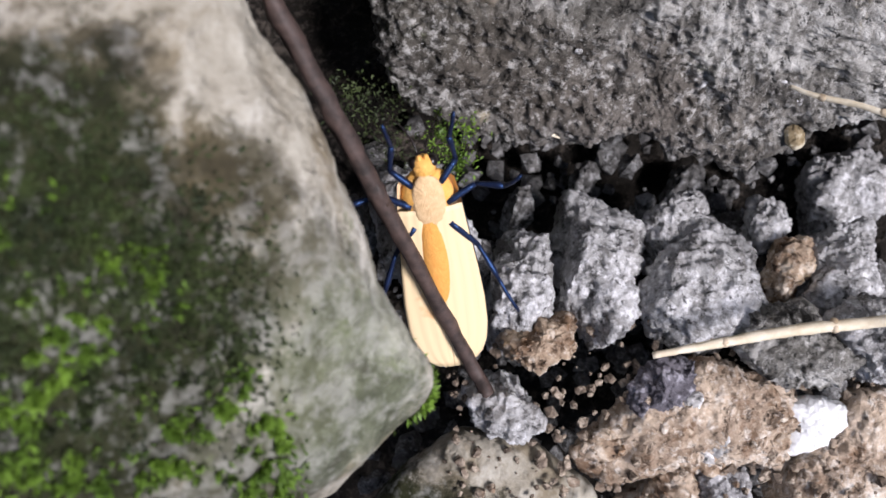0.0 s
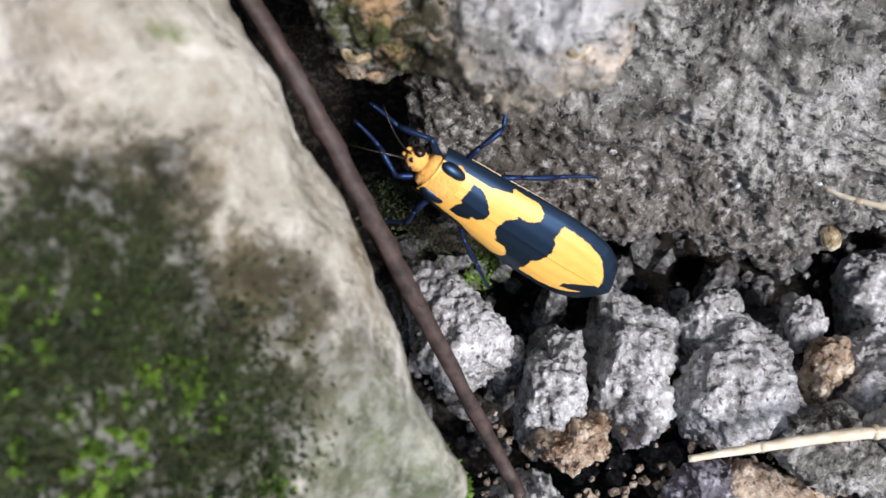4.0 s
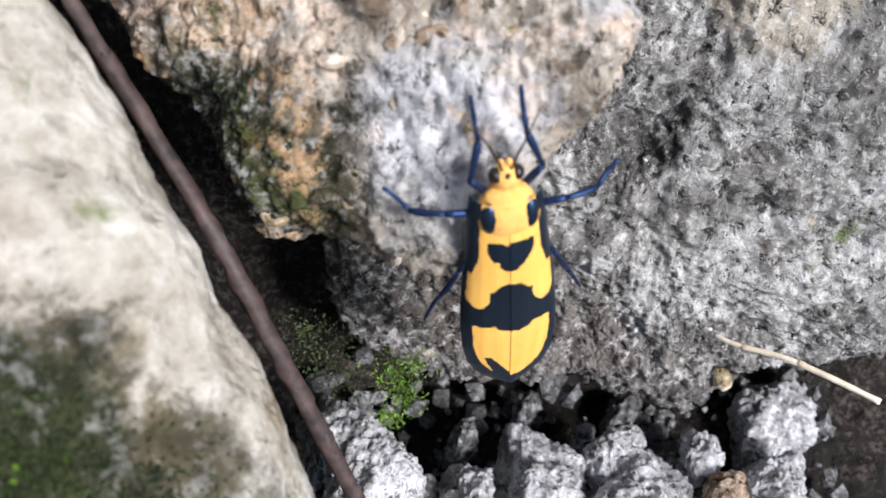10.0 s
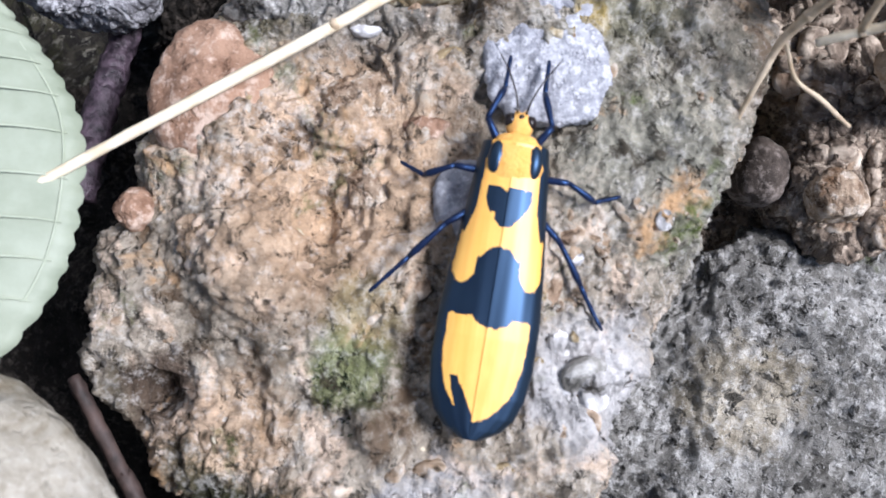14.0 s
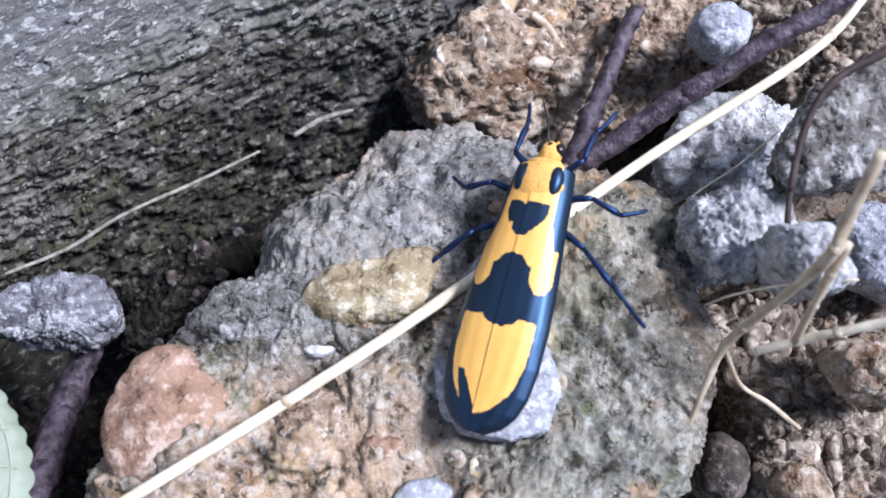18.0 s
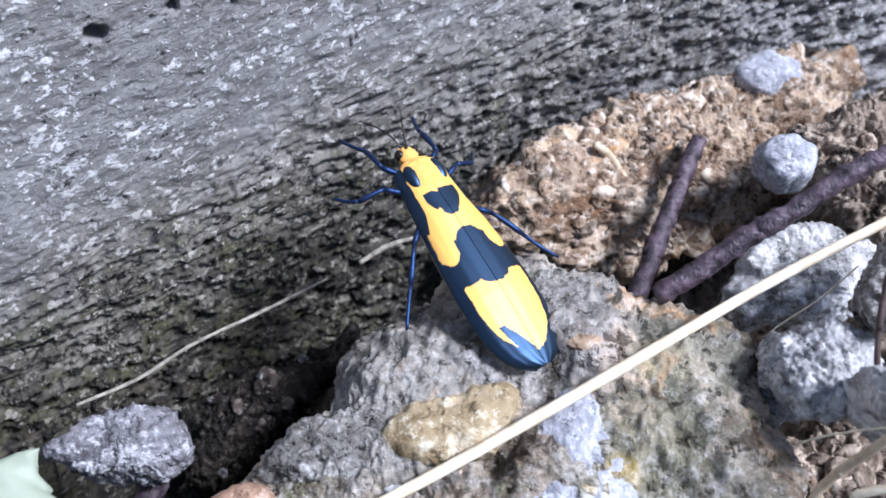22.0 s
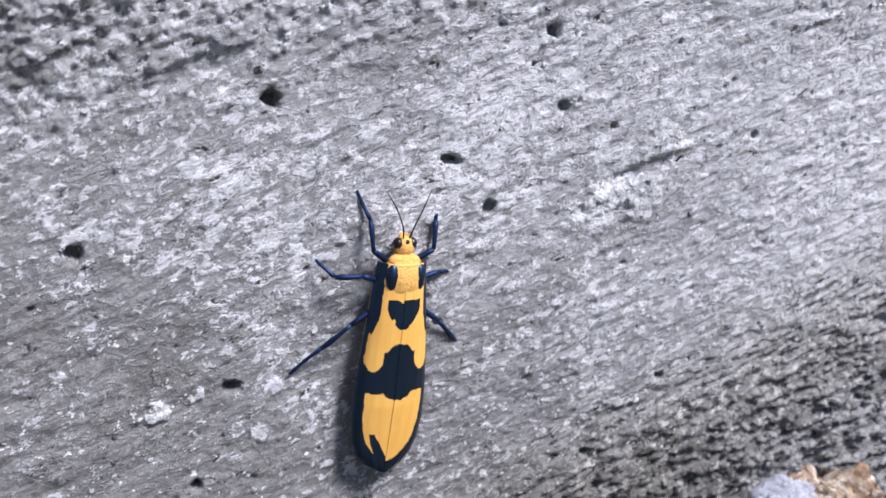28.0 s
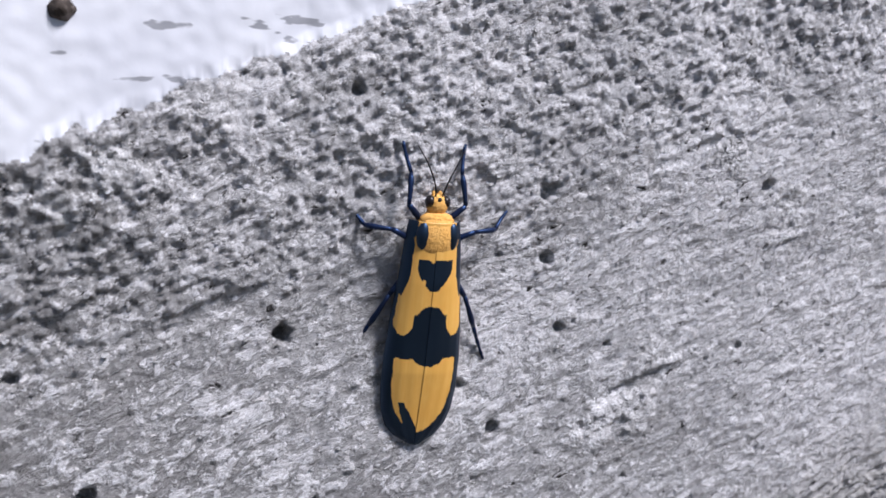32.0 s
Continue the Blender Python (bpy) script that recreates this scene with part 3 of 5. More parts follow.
    'lump1': ((-0.0058, 0.0878, 0.0881), (-0.149, -0.388, 0.909), [(-4.3, 0.3), (-2.4, 2.6), (1.4, 3.0), (4.8, 1.0), (4.2, -1.6), (-0.2, -3.0), (-3.5, -2.3)]),
    'lump2': ((0.0018, 0.0841, 0.0878), (-0.149, -0.388, 0.909), [(-2.5, 0.5), (-0.3, 1.9), (2.9, 0.7), (1.8, -1.5), (-2.0, -1.7)]),
    'lump3': ((-0.0303, 0.0782, 0.0778), (-0.149, -0.388, 0.909), [(-2.5, 0.5), (-0.5, 3.1), (1.9, 2.1), (2.7, -1.1), (0.5, -3.1), (-2.1, -1.5)]),
    'block': ((-0.0131, 0.1, 0.0916), (-0.149, -0.388, 0.909), [(-9.4, -2.8), (-6.4, 1.4), (-1.8, 4.6), (4.8, 6.7), (8.0, 2.8), (6.6, -2.1), (2.8, -5.6), (-4.6, -4.9)]),
    'lump4': ((-0.0175, 0.0726, 0.0792), (-0.149, -0.388, 0.909), [(-3.2, 0.9), (-0.3, 2.8), (2.9, 1.1), (2.4, -2.0), (-1.8, -2.7)]),
    'lump5': ((-0.004, 0.0786, 0.084), (-0.149, -0.388, 0.909), [(-3.8, 1.7), (-0.2, 3.0), (3.5, 0.7), (2.4, -3.0), (-1.8, -2.5)]),
    'lump6': ((-0.0207, 0.0737, 0.0791), (-0.149, -0.388, 0.909), [(-4.9, 2.3), (0.0, 4.3), (4.1, 1.2), (3.2, -3.8), (-2.4, -3.9)]),
    'clod2': ((0.0457, 0.1531, 0.0995), (0.198, -0.713, 0.673), [(-8.2, 7.2), (2.1, 11.9), (10.8, 7.1), (9.8, -5.3), (2.4, -10.4), (-6.9, -9.2), (-10.0, -1.2)]),
    'clod3': ((-0.0242, 0.1253, 0.0712), (0.0, -0.6, 0.8), [(-12.4, -13.0), (-9.3, 0.9), (-1.4, 3.6), (7.3, 8.9), (13.7, 13.3), (9.9, 5.5), (-0.9, -6.3), (-6.9, -12.9)]),
    'gs': ((-0.0399, 0.1087, 0.0826), (0.0, -0.503, 0.865), [(-6.3, 2.8), (-2.3, 4.4), (4.1, 3.8), (7.2, 0.9), (7.7, -1.3), (2.8, -4.3), (-3.3, -4.8), (-9.9, -1.6)]),
    'white': ((0.0488, 0.1223, 0.1022), (-0.1, -0.55, 0.829), [(-9.8, -2.0), (-7.1, 3.6), (-3.1, 6.0), (3.1, 6.8), (9.6, 3.6), (10.0, -1.1), (7.9, -4.6), (-1.9, -6.2), (-8.6, -6.2)]),
    'grey2': ((0.0409, 0.101, 0.107), (-0.1, -0.5, 0.86), [(-5.6, 1.1), (-3.4, 4.4), (1.9, 5.1), (6.8, 3.1), (6.4, -1.5), (1.8, -5.4), (-3.1, -4.7), (-4.7, -2.1)]),
    'wsm': ((0.049, 0.1388, 0.11), (-0.1, -0.597, 0.796), [(-4.6, -0.2), (-2.8, 3.1), (1.1, 3.6), (5.0, 1.1), (3.0, -3.4), (-1.7, -4.1)]),
    'wsm2': ((0.0561, 0.1668, 0.1083), (0.198, -0.713, 0.673), [(-8.9, -0.2), (-1.4, 4.5), (7.5, 2.6), (6.4, -2.4), (-3.5, -4.5)]),
    'clod': ((0.0381, 0.1541, 0.0984), (0.198, -0.713, 0.673), [(-31.9, -9.4), (-29.4, -4.1), (-23.1, 0.7), (-7.0, 8.5), (7.2, 15.5), (26.7, 25.4), (38.3, 23.9), (34.8, 13.6), (24.6, -1.9), (13.8, -9.2), (2.4, -14.4), (-6.5, -18.5), (-21.8, -16.6), (-28.2, -13.5)]),
    'bank': ((0.0602, 0.0966, 0.0823), (-0.101, -0.404, 0.909), [(-15.3, 10.4), (-7.7, 14.3), (10.1, 17.3), (23.1, 9.9), (17.5, -14.7), (-4.8, -19.7), (-12.1, -13.0), (-11.0, -4.6)]),
    'bank2': ((0.0665, 0.1359, 0.1069), (-0.1, -0.597, 0.796), [(-14.5, 10.3), (3.5, 16.5), (18.0, 4.8), (15.7, -12.9), (-2.5, -13.1), (-8.0, -6.0), (-12.1, 0.4)]),
    'dpeb': ((0.0449, 0.0883, 0.0776), (-0.1, -0.5, 0.86), [(-2.9, 2.3), (-0.1, 4.9), (3.4, 3.2), (4.0, -0.9), (1.9, -4.4), (-2.2, -3.9), (-4.2, -1.2)]),
    'tpeb': ((0.0533, 0.084, 0.0795), (-0.1, -0.5, 0.86), [(-3.7, 0.9), (-1.9, 3.9), (1.5, 2.8), (4.0, -1.3), (2.8, -3.2), (-2.7, -3.0)]),
    'rs1': ((0.0589, 0.0903, 0.0946), (-0.1, -0.5, 0.86), [(-4.7, 2.7), (1.1, 3.7), (5.4, 0.4), (2.1, -4.7), (-4.0, -2.1)]),
    'rs2': ((0.0449, 0.0912, 0.1119), (-0.1, -0.5, 0.86), [(-3.9, 3.6), (2.3, 3.1), (4.3, -2.2), (0.3, -3.9), (-3.1, -0.6)]),
    'slate': ((0.0515, 0.1056, 0.1162), (-0.1, -0.597, 0.796), [(-6.4, -2.3), (-4.5, 2.0), (-0.1, 6.1), (8.0, 10.2), (8.2, -4.0), (-0.2, -5.3), (-4.9, -6.6)]),
    'wsm3': ((0.0655, 0.1065, 0.0985), (-0.1, -0.5, 0.86), [(-6.5, 3.5), (-1.5, 6.5), (5.5, 5.0), (9.0, 0.0), (7.0, -5.0), (1.0, -6.0), (-4.5, -3.0)]),
    'roundp': ((0.0472, 0.0256, 0.0217), (-0.12, -0.65, 0.75), [(-1.6, 1.2), (-0.2, 1.8), (1.2, 0.9), (1.5, -0.9), (0.2, -2.0), (-1.1, -1.1)]),
    'tanp': ((0.043, 0.0379, 0.0317), (-0.12, -0.65, 0.75), [(-1.8, -0.2), (-1.0, 1.1), (1.3, 1.0), (1.7, -0.6), (-0.2, -1.3)]),
    'tanp2': ((0.0279, 0.0369, 0.0278), (-0.12, -0.65, 0.75), [(-1.6, 0.4), (-0.4, 1.8), (1.6, 0.5), (1.2, -1.3), (-0.9, -1.4)]),
    'm0': ((-0.0096, 0.0172, 0.012), (0.17, 0.604, 0.778), [(-1.8, 2.1), (0.6, 3.7), (1.7, -1.6), (-0.6, -4.1)]),
    'm1': ((0.0049, 0.0107, 0.0138), (0.17, 0.604, 0.778), [(-1.7, 1.2), (1.2, 2.7), (1.5, -1.3), (-1.0, -2.7)]),
    'm2': ((0.0285, 0.0142, 0.006), (0.17, 0.604, 0.778), [(-1.3, 3.1), (1.2, 2.4), (1.4, -2.0), (-1.4, -3.5)]),
    'm3': ((0.0456, 0.0162, 0.0007), (0.17, 0.604, 0.778), [(-1.5, 3.4), (2.7, 5.3), (1.5, -3.0), (-2.7, -5.8)]),
    'm4': ((0.012, 0.0203, 0.0048), (0.17, 0.604, 0.778), [(-1.7, 1.4), (1.5, 2.6), (1.6, -1.5), (-1.5, -2.6)]),
    'm5': ((0.0617, 0.0192, -0.0052), (0.17, 0.604, 0.778), [(-1.3, 2.8), (3.4, 2.4), (0.7, -2.9), (-2.9, -2.3)]),
    'm6': ((0.0228, 0.025, -0.0012), (0.17, 0.604, 0.778), [(-2.2, 0.8), (1.7, 2.8), (2.2, -0.9), (-1.7, -2.8)]),
    'm7': ((0.0393, 0.0244, -0.0043), (0.17, 0.604, 0.778), [(-1.6, 2.7), (3.2, 3.0), (1.0, -3.1), (-2.6, -2.5)]),
}
# Stalks: knots of x, y, z and radius (mm)
RODS = {
    'crevice_stick': [(-35.8, 61.8, 68.6, 0.8), (-31.9, 55.7, 66.5, 0.9), (-19.4, 36.7, 60.4, 1.0), (-13.5, 26.5, 53.0, 1.05), (-6.0, 13.0, 39.0, 1.05), (3.1, -3.1, 21.0, 1.0), (6.0, -8.4, 19.6, 0.9)],
    'stick_a': [(39.6, 149.1, 106.0, 1.25), (36.0, 143.0, 100.3, 1.4), (32.0, 135.5, 94.0, 1.5), (27.4, 127.0, 86.5, 1.5)],
    'stick_b': [(62.0, 124.0, 129.5, 0.95), (57.5, 123.4, 125.6, 1.05), (52.8, 122.1, 121.8, 1.2), (47.5, 121.3, 118.2, 1.3), (42.0, 120.0, 113.7, 1.35), (37.0, 119.2, 110.3, 1.4), (33.0, 118.0, 107.0, 1.4), (26.8, 116.6, 102.2, 1.35)],
    'bark_twig': [(55.6, 106.1, 128.9, 0.5), (52.7, 106.7, 126.3, 0.5), (48.2, 105.8, 123.3, 0.45), (45.8, 103.7, 119.3, 0.4), (44.7, 99.8, 113.7, 0.35), (44.9, 96.7, 109.1, 0.3), (46.0, 94.0, 105.0, 0.25)],
    'dead_stem': [(42.6, 85.8, 129.3, 0.55), (41.9, 84.8, 122.4, 0.6), (41.5, 84.1, 118.7, 0.6), (40.3, 85.8, 111.7, 0.5), (38.1, 87.9, 102.0, 0.5), (36.7, 86.3, 95.9, 0.35), (35.9, 84.5, 86.7, 0.25)],
    'dead_stem_b': [(40.9, 87.1, 101.5, 0.45), (44.4, 85.8, 105.0, 0.5), (47.4, 84.3, 108.3, 0.5), (52.7, 82.5, 112.9, 0.5)],
    'dead_stem_c': [(43.6, 85.5, 119.0, 0.5), (43.1, 85.0, 112.7, 0.45), (43.2, 85.1, 105.6, 0.4)],
    'hair_root': [(37.8, 94.7, 100.3, 0.12), (39.4, 92.7, 104.2, 0.13), (43.0, 90.4, 108.2, 0.14), (48.4, 87.8, 111.9, 0.14)],
    'hair_root_b': [(38.2, 87.9, 100.6, 0.25), (40.7, 86.5, 96.6, 0.25), (44.2, 85.5, 94.6, 0.3), (47.7, 83.4, 92.9, 0.25)],
    'hair_root_c': [(38.3, 109.6, 99.9, 0.12), (39.5, 110.0, 103.3, 0.12), (44.1, 110.8, 107.7, 0.12), (48.2, 112.6, 111.5, 0.1)],
    'foot_root': [(-48.0, 116.8, 79.7, 0.22), (-40.6, 121.0, 80.7, 0.3), (-33.7, 126.2, 82.6, 0.26), (-25.0, 131.8, 83.8, 0.28), (-15.7, 137.8, 85.5, 0.18)],
    'foot_root_b': [(-10.9, 141.6, 85.7, 0.35), (-6.7, 144.8, 86.7, 0.45), (-2.0, 146.3, 87.5, 0.25)],
    'bed_straw': [(27.0, -3.0, 24.0, 0.45), (34.0, -1.6, 25.5, 0.6), (44.0, 0.2, 27.5, 0.75), (54.5, 1.4, 30.3, 0.8), (66.0, 3.0, 41.0, 0.85)],
    'rock_straw': [(43.4, 30.6, 30.6, 0.25), (45.7, 29.0, 32.3, 0.35), (50.3, 27.0, 35.1, 0.4), (54.7, 24.3, 37.6, 0.4), (60.2, 20.7, 39.9, 0.4)],
    'left_stick': [(-40.8, 87.7, 65.1, 2.0), (-40.1, 97.4, 66.6, 2.1), (-38.8, 105.0, 68.7, 2.1), (-37.7, 112.9, 69.8, 1.9)],
    'fleck': [(13.6, 27.8, 16.9, 0.2), (15.4, 27.3, 16.8, 0.3), (17.0, 26.8, 16.6, 0.15)],
    'fleck_b': [(17.3, 35.4, 24.1, 0.25), (18.4, 34.7, 23.7, 0.35)],
    'soil_chip': [(24.3, 151.0, 103.1, 0.5), (26.7, 150.6, 101.5, 0.7), (29.5, 148.9, 98.7, 0.4)],
}


# ---- the large structure ----
def ground_height(x, y):
    """Bare soil (mm): a low bed in front, a step up under the rubble, a bank against the wall."""
    t = min(1.0, max(0.0, (y - 38) / 55))
    u = min(1.0, max(0.0, (x - 30) / 40))
    s = t * t * (3 - 2 * t)
    low = -10 + s * (68 + 0.35 * max(-60, min(0, x)))
    bank = 75 + 0.11 * (min(x, 120) - 60) + 0.44 * (min(y, 150) - 97)
    return low * (1 - u * s) + bank * u * s


def soil_sheet():
    xs = np.concatenate([[-60000, -4000, -600, -200], np.linspace(-110, 140, 170), [220, 600, 4000, 60000]])
    ys = np.concatenate([[-60000, -4000, -500, -150], np.linspace(-80, 190, 190), [400, 60000]])
    verts = []
    for y in ys:
        for x in xs:
            near = -200 < x < 260 and -160 < y < 300
            z = ground_height(x, y) if near else (-10 if y < 60 else 60)
            if near:
                q = Vector((x, y, z))
                z += 3.0 * noise.fractal(q * 0.06, 1.0, 2.0, 3) + 2.0 * noise.noise(q * 0.3) + 1.0 * noise.noise(q * 0.8)
            verts.append((x / 1000, y / 1000, z / 1000))
    w = len(xs)
    faces = [(j * w + i, j * w + i + 1, (j + 1) * w + i + 1, (j + 1) * w + i) for j in range(len(ys) - 1) for i in range(w - 1)]
    ob = new("ground", mesh_of("ground", verts, faces))
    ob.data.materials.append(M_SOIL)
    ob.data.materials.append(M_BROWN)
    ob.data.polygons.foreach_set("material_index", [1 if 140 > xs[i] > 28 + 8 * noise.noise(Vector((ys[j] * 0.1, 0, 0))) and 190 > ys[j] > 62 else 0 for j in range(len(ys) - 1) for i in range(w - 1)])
    return tagged(ob, "soil between the stones, coloured dark as in shade", "soil", kind="structure")


soil_sheet()
WALL_AT, WALL_TURN = (-6.0, 149.8), math.atan2(0.302, 0.953)
# Pits in the concrete: u along the wall, height, radius, depth (mm)
PITS = [(-39.9, 125.4, 1.5, 2.4), (-30.4, 127.6, 1.0, 1.8), (-25.1, 140.8, 1.1, 2.0), (16.9, 135.8, 0.5, 1.2), (39.1, 133.2, 0.6, 1.2),
        (27.5, 121.7, 0.9, 1.8), (-18.2, 177.8, 1.4, 2.6), (5.0, 168.8, 0.9, 2.0), (10.7, 162.1, 1.0, 2.0), (18.8, 185.2, 1.0, 1.6),
        (51.2, 169.9, 0.6, 1.4), (28.5, 172.1, 0.5, 1.4), (-52.3, 155.4, 0.7, 1.4), (18.5, 194.3, 1.3, 1.6), (-42.1, 161.3, 1.2, 1.6),
        (20.7, 175.4, 0.8, 1.2), (55.0, 194.2, 1.1, 1.4), (3.2, 146.1, 0.5, 1.2), (-49.0, 176.0, 0.8, 1.2), (-8.0, 208.0, 0.9, 1.4)]
# Long scrapes: u, height, half length, half width, depth, rise
SCRAPES = [(-26.7, 181.8, 5.5, 1.3, 1.0, 0.31), (33.5, 165.6, 4.8, 1.2, 1.0, 0.36)]
# Pale crusts standing proud: u, height, radius, thickness
CRUSTS = [(29.5, 162.5, 5.2, 0.3), (36.0, 169.0, 4.8, 0.3), (26.0, 159.5, 4.2, 0.25), (34.0, 161.5, 4.0, 0.25), (-34.4, 139.2, 2.3, 0.6), (-29.5, 140.6, 1.6, 0.5), (-21.5, 133.7, 1.5, 0.5),
          (-37.0, 199.0, 6.0, 0.5), (-27.0, 204.0, 4.5, 0.45), (-44.0, 196.0, 4.5, 0.5), (-10.1, 159.3, 0.9, 0.6), (60.0, 190.0, 6.0, 0.3), (48.0, 199.0, 5.0, 0.3)]


# Small bubbles in the concrete, sorted into cells of 6 mm
random.seed(31)
CELLS = {}
for k, pit in enumerate(PITS + [(random.uniform(-62, 92), random.uniform(112, 220), random.uniform(0.14, 0.36), random.uniform(0.4, 0.9)) for _ in range(170)]):
    for a in (-1, 0, 1):
        for b in (-1, 0, 1):
            CELLS.setdefault((int(pit[0] // 6) + a, int(pit[1] // 6) + b), []).append(pit)


def paint_line(u):
    """Height (mm) at which the white paint begins."""
    return 219.0 + 0.38 * (u - 3) + 2.2 * noise.noise(Vector((u * 0.16, 4.0, 0))) + 0.9 * noise.noise(Vector((u * 0.6, 9.0, 0)))


def wall_out(u, z):
    """How far the face stands out (mm) at u along the wall and height z."""
    left = min(1.0, max(0.0, (-u - 14) / 42))
    top = min(1.0, max(0.0, (z - 180) / 24))
    out = 8.5 * left * (0.55 + 0.45 * top) + 2.0 * top
    low = max(0.0, min(1.0, (119 + 0.43 * u - z) / 26))
    crumb = max(0.0, min(1.0, (z - 181 - 0.3 * u) / 16))
    q = Vector((u, z, 3.3))
    along = Vector(((u + 0.42 * z) * 0.2, (z - 0.42 * u) * 0.62, 1.0))
    out += 0.6 * noise.fractal(q * 0.05, 1.0, 2.0, 3)
    out += (0.2 + 0.6 * low + 0.03 * crumb) * 1.3 * noise.fractal(along, 0.9, 2.2, 5)
    # flaking in thin layers with crisp lips
    layers = noise.fractal(along * 1.5 + Vector((9, 4, 2)), 0.8, 2.1, 4) * 3.0
    step = math.floor(layers) + min(1.0, (layers - math.floor(layers)) * 4)
    out += (0.09 + 0.5 * low) * 0.8 * step
    if crumb > 0:
        lump = noise.fractal(q * 0.42 + Vector((3, 8, 1)), 0.8, 2.2, 4) * 2.5
        out += crumb * 0.22 * (math.floor(lump) + min(1.0, (lump - math.floor(lump)) * 3))
    out += (0.1 + 0.3 * low + 0.3 * crumb) * noise.noise(q * 1.1) + (0.1 + 0.3 * low + 0.2 * crumb) * noise.noise(q * 2.2)
    for pu, pz, r, d in CELLS.get((int(u // 6), int(z // 6)), ()):
        k = ((u - pu) ** 2 + 1.4 * (z - pz) ** 2) / (0.7 * r * r)
        if k < 5:
            k *= 1 + 1.1 * noise.noise(Vector((u * 0.9, z * 0.9, pu)))
            out -= 1.5 * d / (1 + max(0.0, k) ** 5)
    for su, sz, l, w, d, rise in SCRAPES:
        a, b = (u - su) + rise * (z - sz), (z - sz) - rise * (u - su)
        k = (a / l) ** 4 + (b / w) ** 4
        if k < 6:
            out -= d / (1 + k * k)
    for cu, cz, r, h in CRUSTS:
        k = ((u - cu) ** 2 + 1.6 * (z - cz) ** 2) / (r * r)
        if k < 1.5:
            out += h * 0.7 * max(0.0, min(1.0, 2.5 * (0.8 - k) + 2.2 * noise.fractal(q * 0.5, 0.8, 2.2, 4)))
    return out


def wall_face():
    us = np.concatenate([[-3000, -600, -180, -90, -66], np.linspace(-62, 92, 520), [100, 130, 220, 600, 3000]])
    zs = np.concatenate([[-60, 20, 45], np.linspace(58, 226, 540), [236, 260, 400, 2600]])
    verts = []
    for z in zs:
        for u in us:
            fine = -63 < u < 93 and 57 < z < 227
            if fine:
                edge = z - paint_line(u)
                out = wall_out(u, min(z, paint_line(u) + 1.0)) if edge < 2.5 else 0.0
                if edge > 0:
                    k = min(1.0, edge / 2.5)
                    left = min(1.0, max(0.0, (-u - 14) / 42))
                    out = out * (1 - k) + k * (8.5 * left + 1.6 + 0.12 * noise.noise(Vector((u * 0.5, z * 0.5, 2))))
            else:
                out = 8.5 * min(1.0, max(0.0, (-u - 14) / 42)) if -200 < u < 200 else 0
            verts.append((u / 1000, -out / 1000, z / 1000))
    w = len(us)
    faces = [(j * w + i, j * w + i + 1, (j + 1) * w + i + 1, (j + 1) * w + i) for j in range(len(zs) - 1) for i in range(w - 1)]
    def crusted(u, z):
        q = Vector((u, z, 3.3))
        return any(2.5 * (0.7 - ((u - cu) ** 2 + 1.6 * (z - cz) ** 2) / (r * r)) + 2.2 * noise.fractal(q * 0.5, 0.8, 2.2, 4) > 0.5 for cu, cz, r, h in CRUSTS if abs(u - cu) < 8 and abs(z - cz) < 8)

    white = [1 if zs[j] > paint_line(us[i]) + 0.8 else 2 if crusted(us[i], zs[j]) else 0 for j in range(len(zs) - 1) for i in range(w - 1)]
    n0 = len(verts)
    # the back of the wall, so that it has thickness
    verts += [(us[0] / 1000, 0.2, zs[0] / 1000), (us[-1] / 1000, 0.2, zs[0] / 1000), (us[-1] / 1000, 0.2, zs[-1] / 1000), (us[0] / 1000, 0.2, zs[-1] / 1000)]
    faces += [(n0, n0 + 3, n0 + 2, n0 + 1)]
    top = (len(zs) - 1) * w
    faces += [(top, top + w - 1, n0 + 2, n0 + 3), (0, n0, n0 + 1, w - 1), (0, top, n0 + 3, n0), (w - 1, n0 + 1, n0 + 2, top + w - 1)]
    me = mesh_of("wall_north", verts, faces)
    me.polygons.foreach_set("material_index", white + [0] * 5)
    ob = new("wall_north", me)
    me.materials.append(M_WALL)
    me.materials.append(M_PAINT)
    me.materials.append(M_CRUST)
    ob.matrix_basis = Matrix.Translation((WALL_AT[0] / 1000, WALL_AT[1] / 1000, 0)) @ Matrix.Rotation(WALL_TURN, 4, "Z")
    return tagged(ob, "weathered grey concrete foot of a white-painted wall", "wall", kind="structure")


wall = wall_face()


def on_wall(u, z, out):
    """A frame on the painted face: u along the wall and height z in mm, standing out by some mm."""
    lean = 8.5 * min(1.0, max(0.0, (-u - 14) / 42)) + 1.6
    return wall.matrix_basis @ Matrix.Translation((u / 1000, -(lean + out) / 1000, z / 1000)) @ Matrix.Rotation(math.pi / 2, 4, "X")


# ---- rocks and stones ----
boulder = rock("boulder", "boulder", 9, 60, 1.3, M_BOULDER, "large pale mossy boulder leaning beside the crevice", 3, "rock", size=150, crag=0.3)
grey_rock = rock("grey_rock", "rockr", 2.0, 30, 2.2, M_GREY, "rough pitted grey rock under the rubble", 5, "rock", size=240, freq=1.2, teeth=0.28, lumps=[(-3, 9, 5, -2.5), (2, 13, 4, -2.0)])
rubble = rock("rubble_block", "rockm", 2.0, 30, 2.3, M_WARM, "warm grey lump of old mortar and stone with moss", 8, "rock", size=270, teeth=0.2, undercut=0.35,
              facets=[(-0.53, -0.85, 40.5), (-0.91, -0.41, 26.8)],
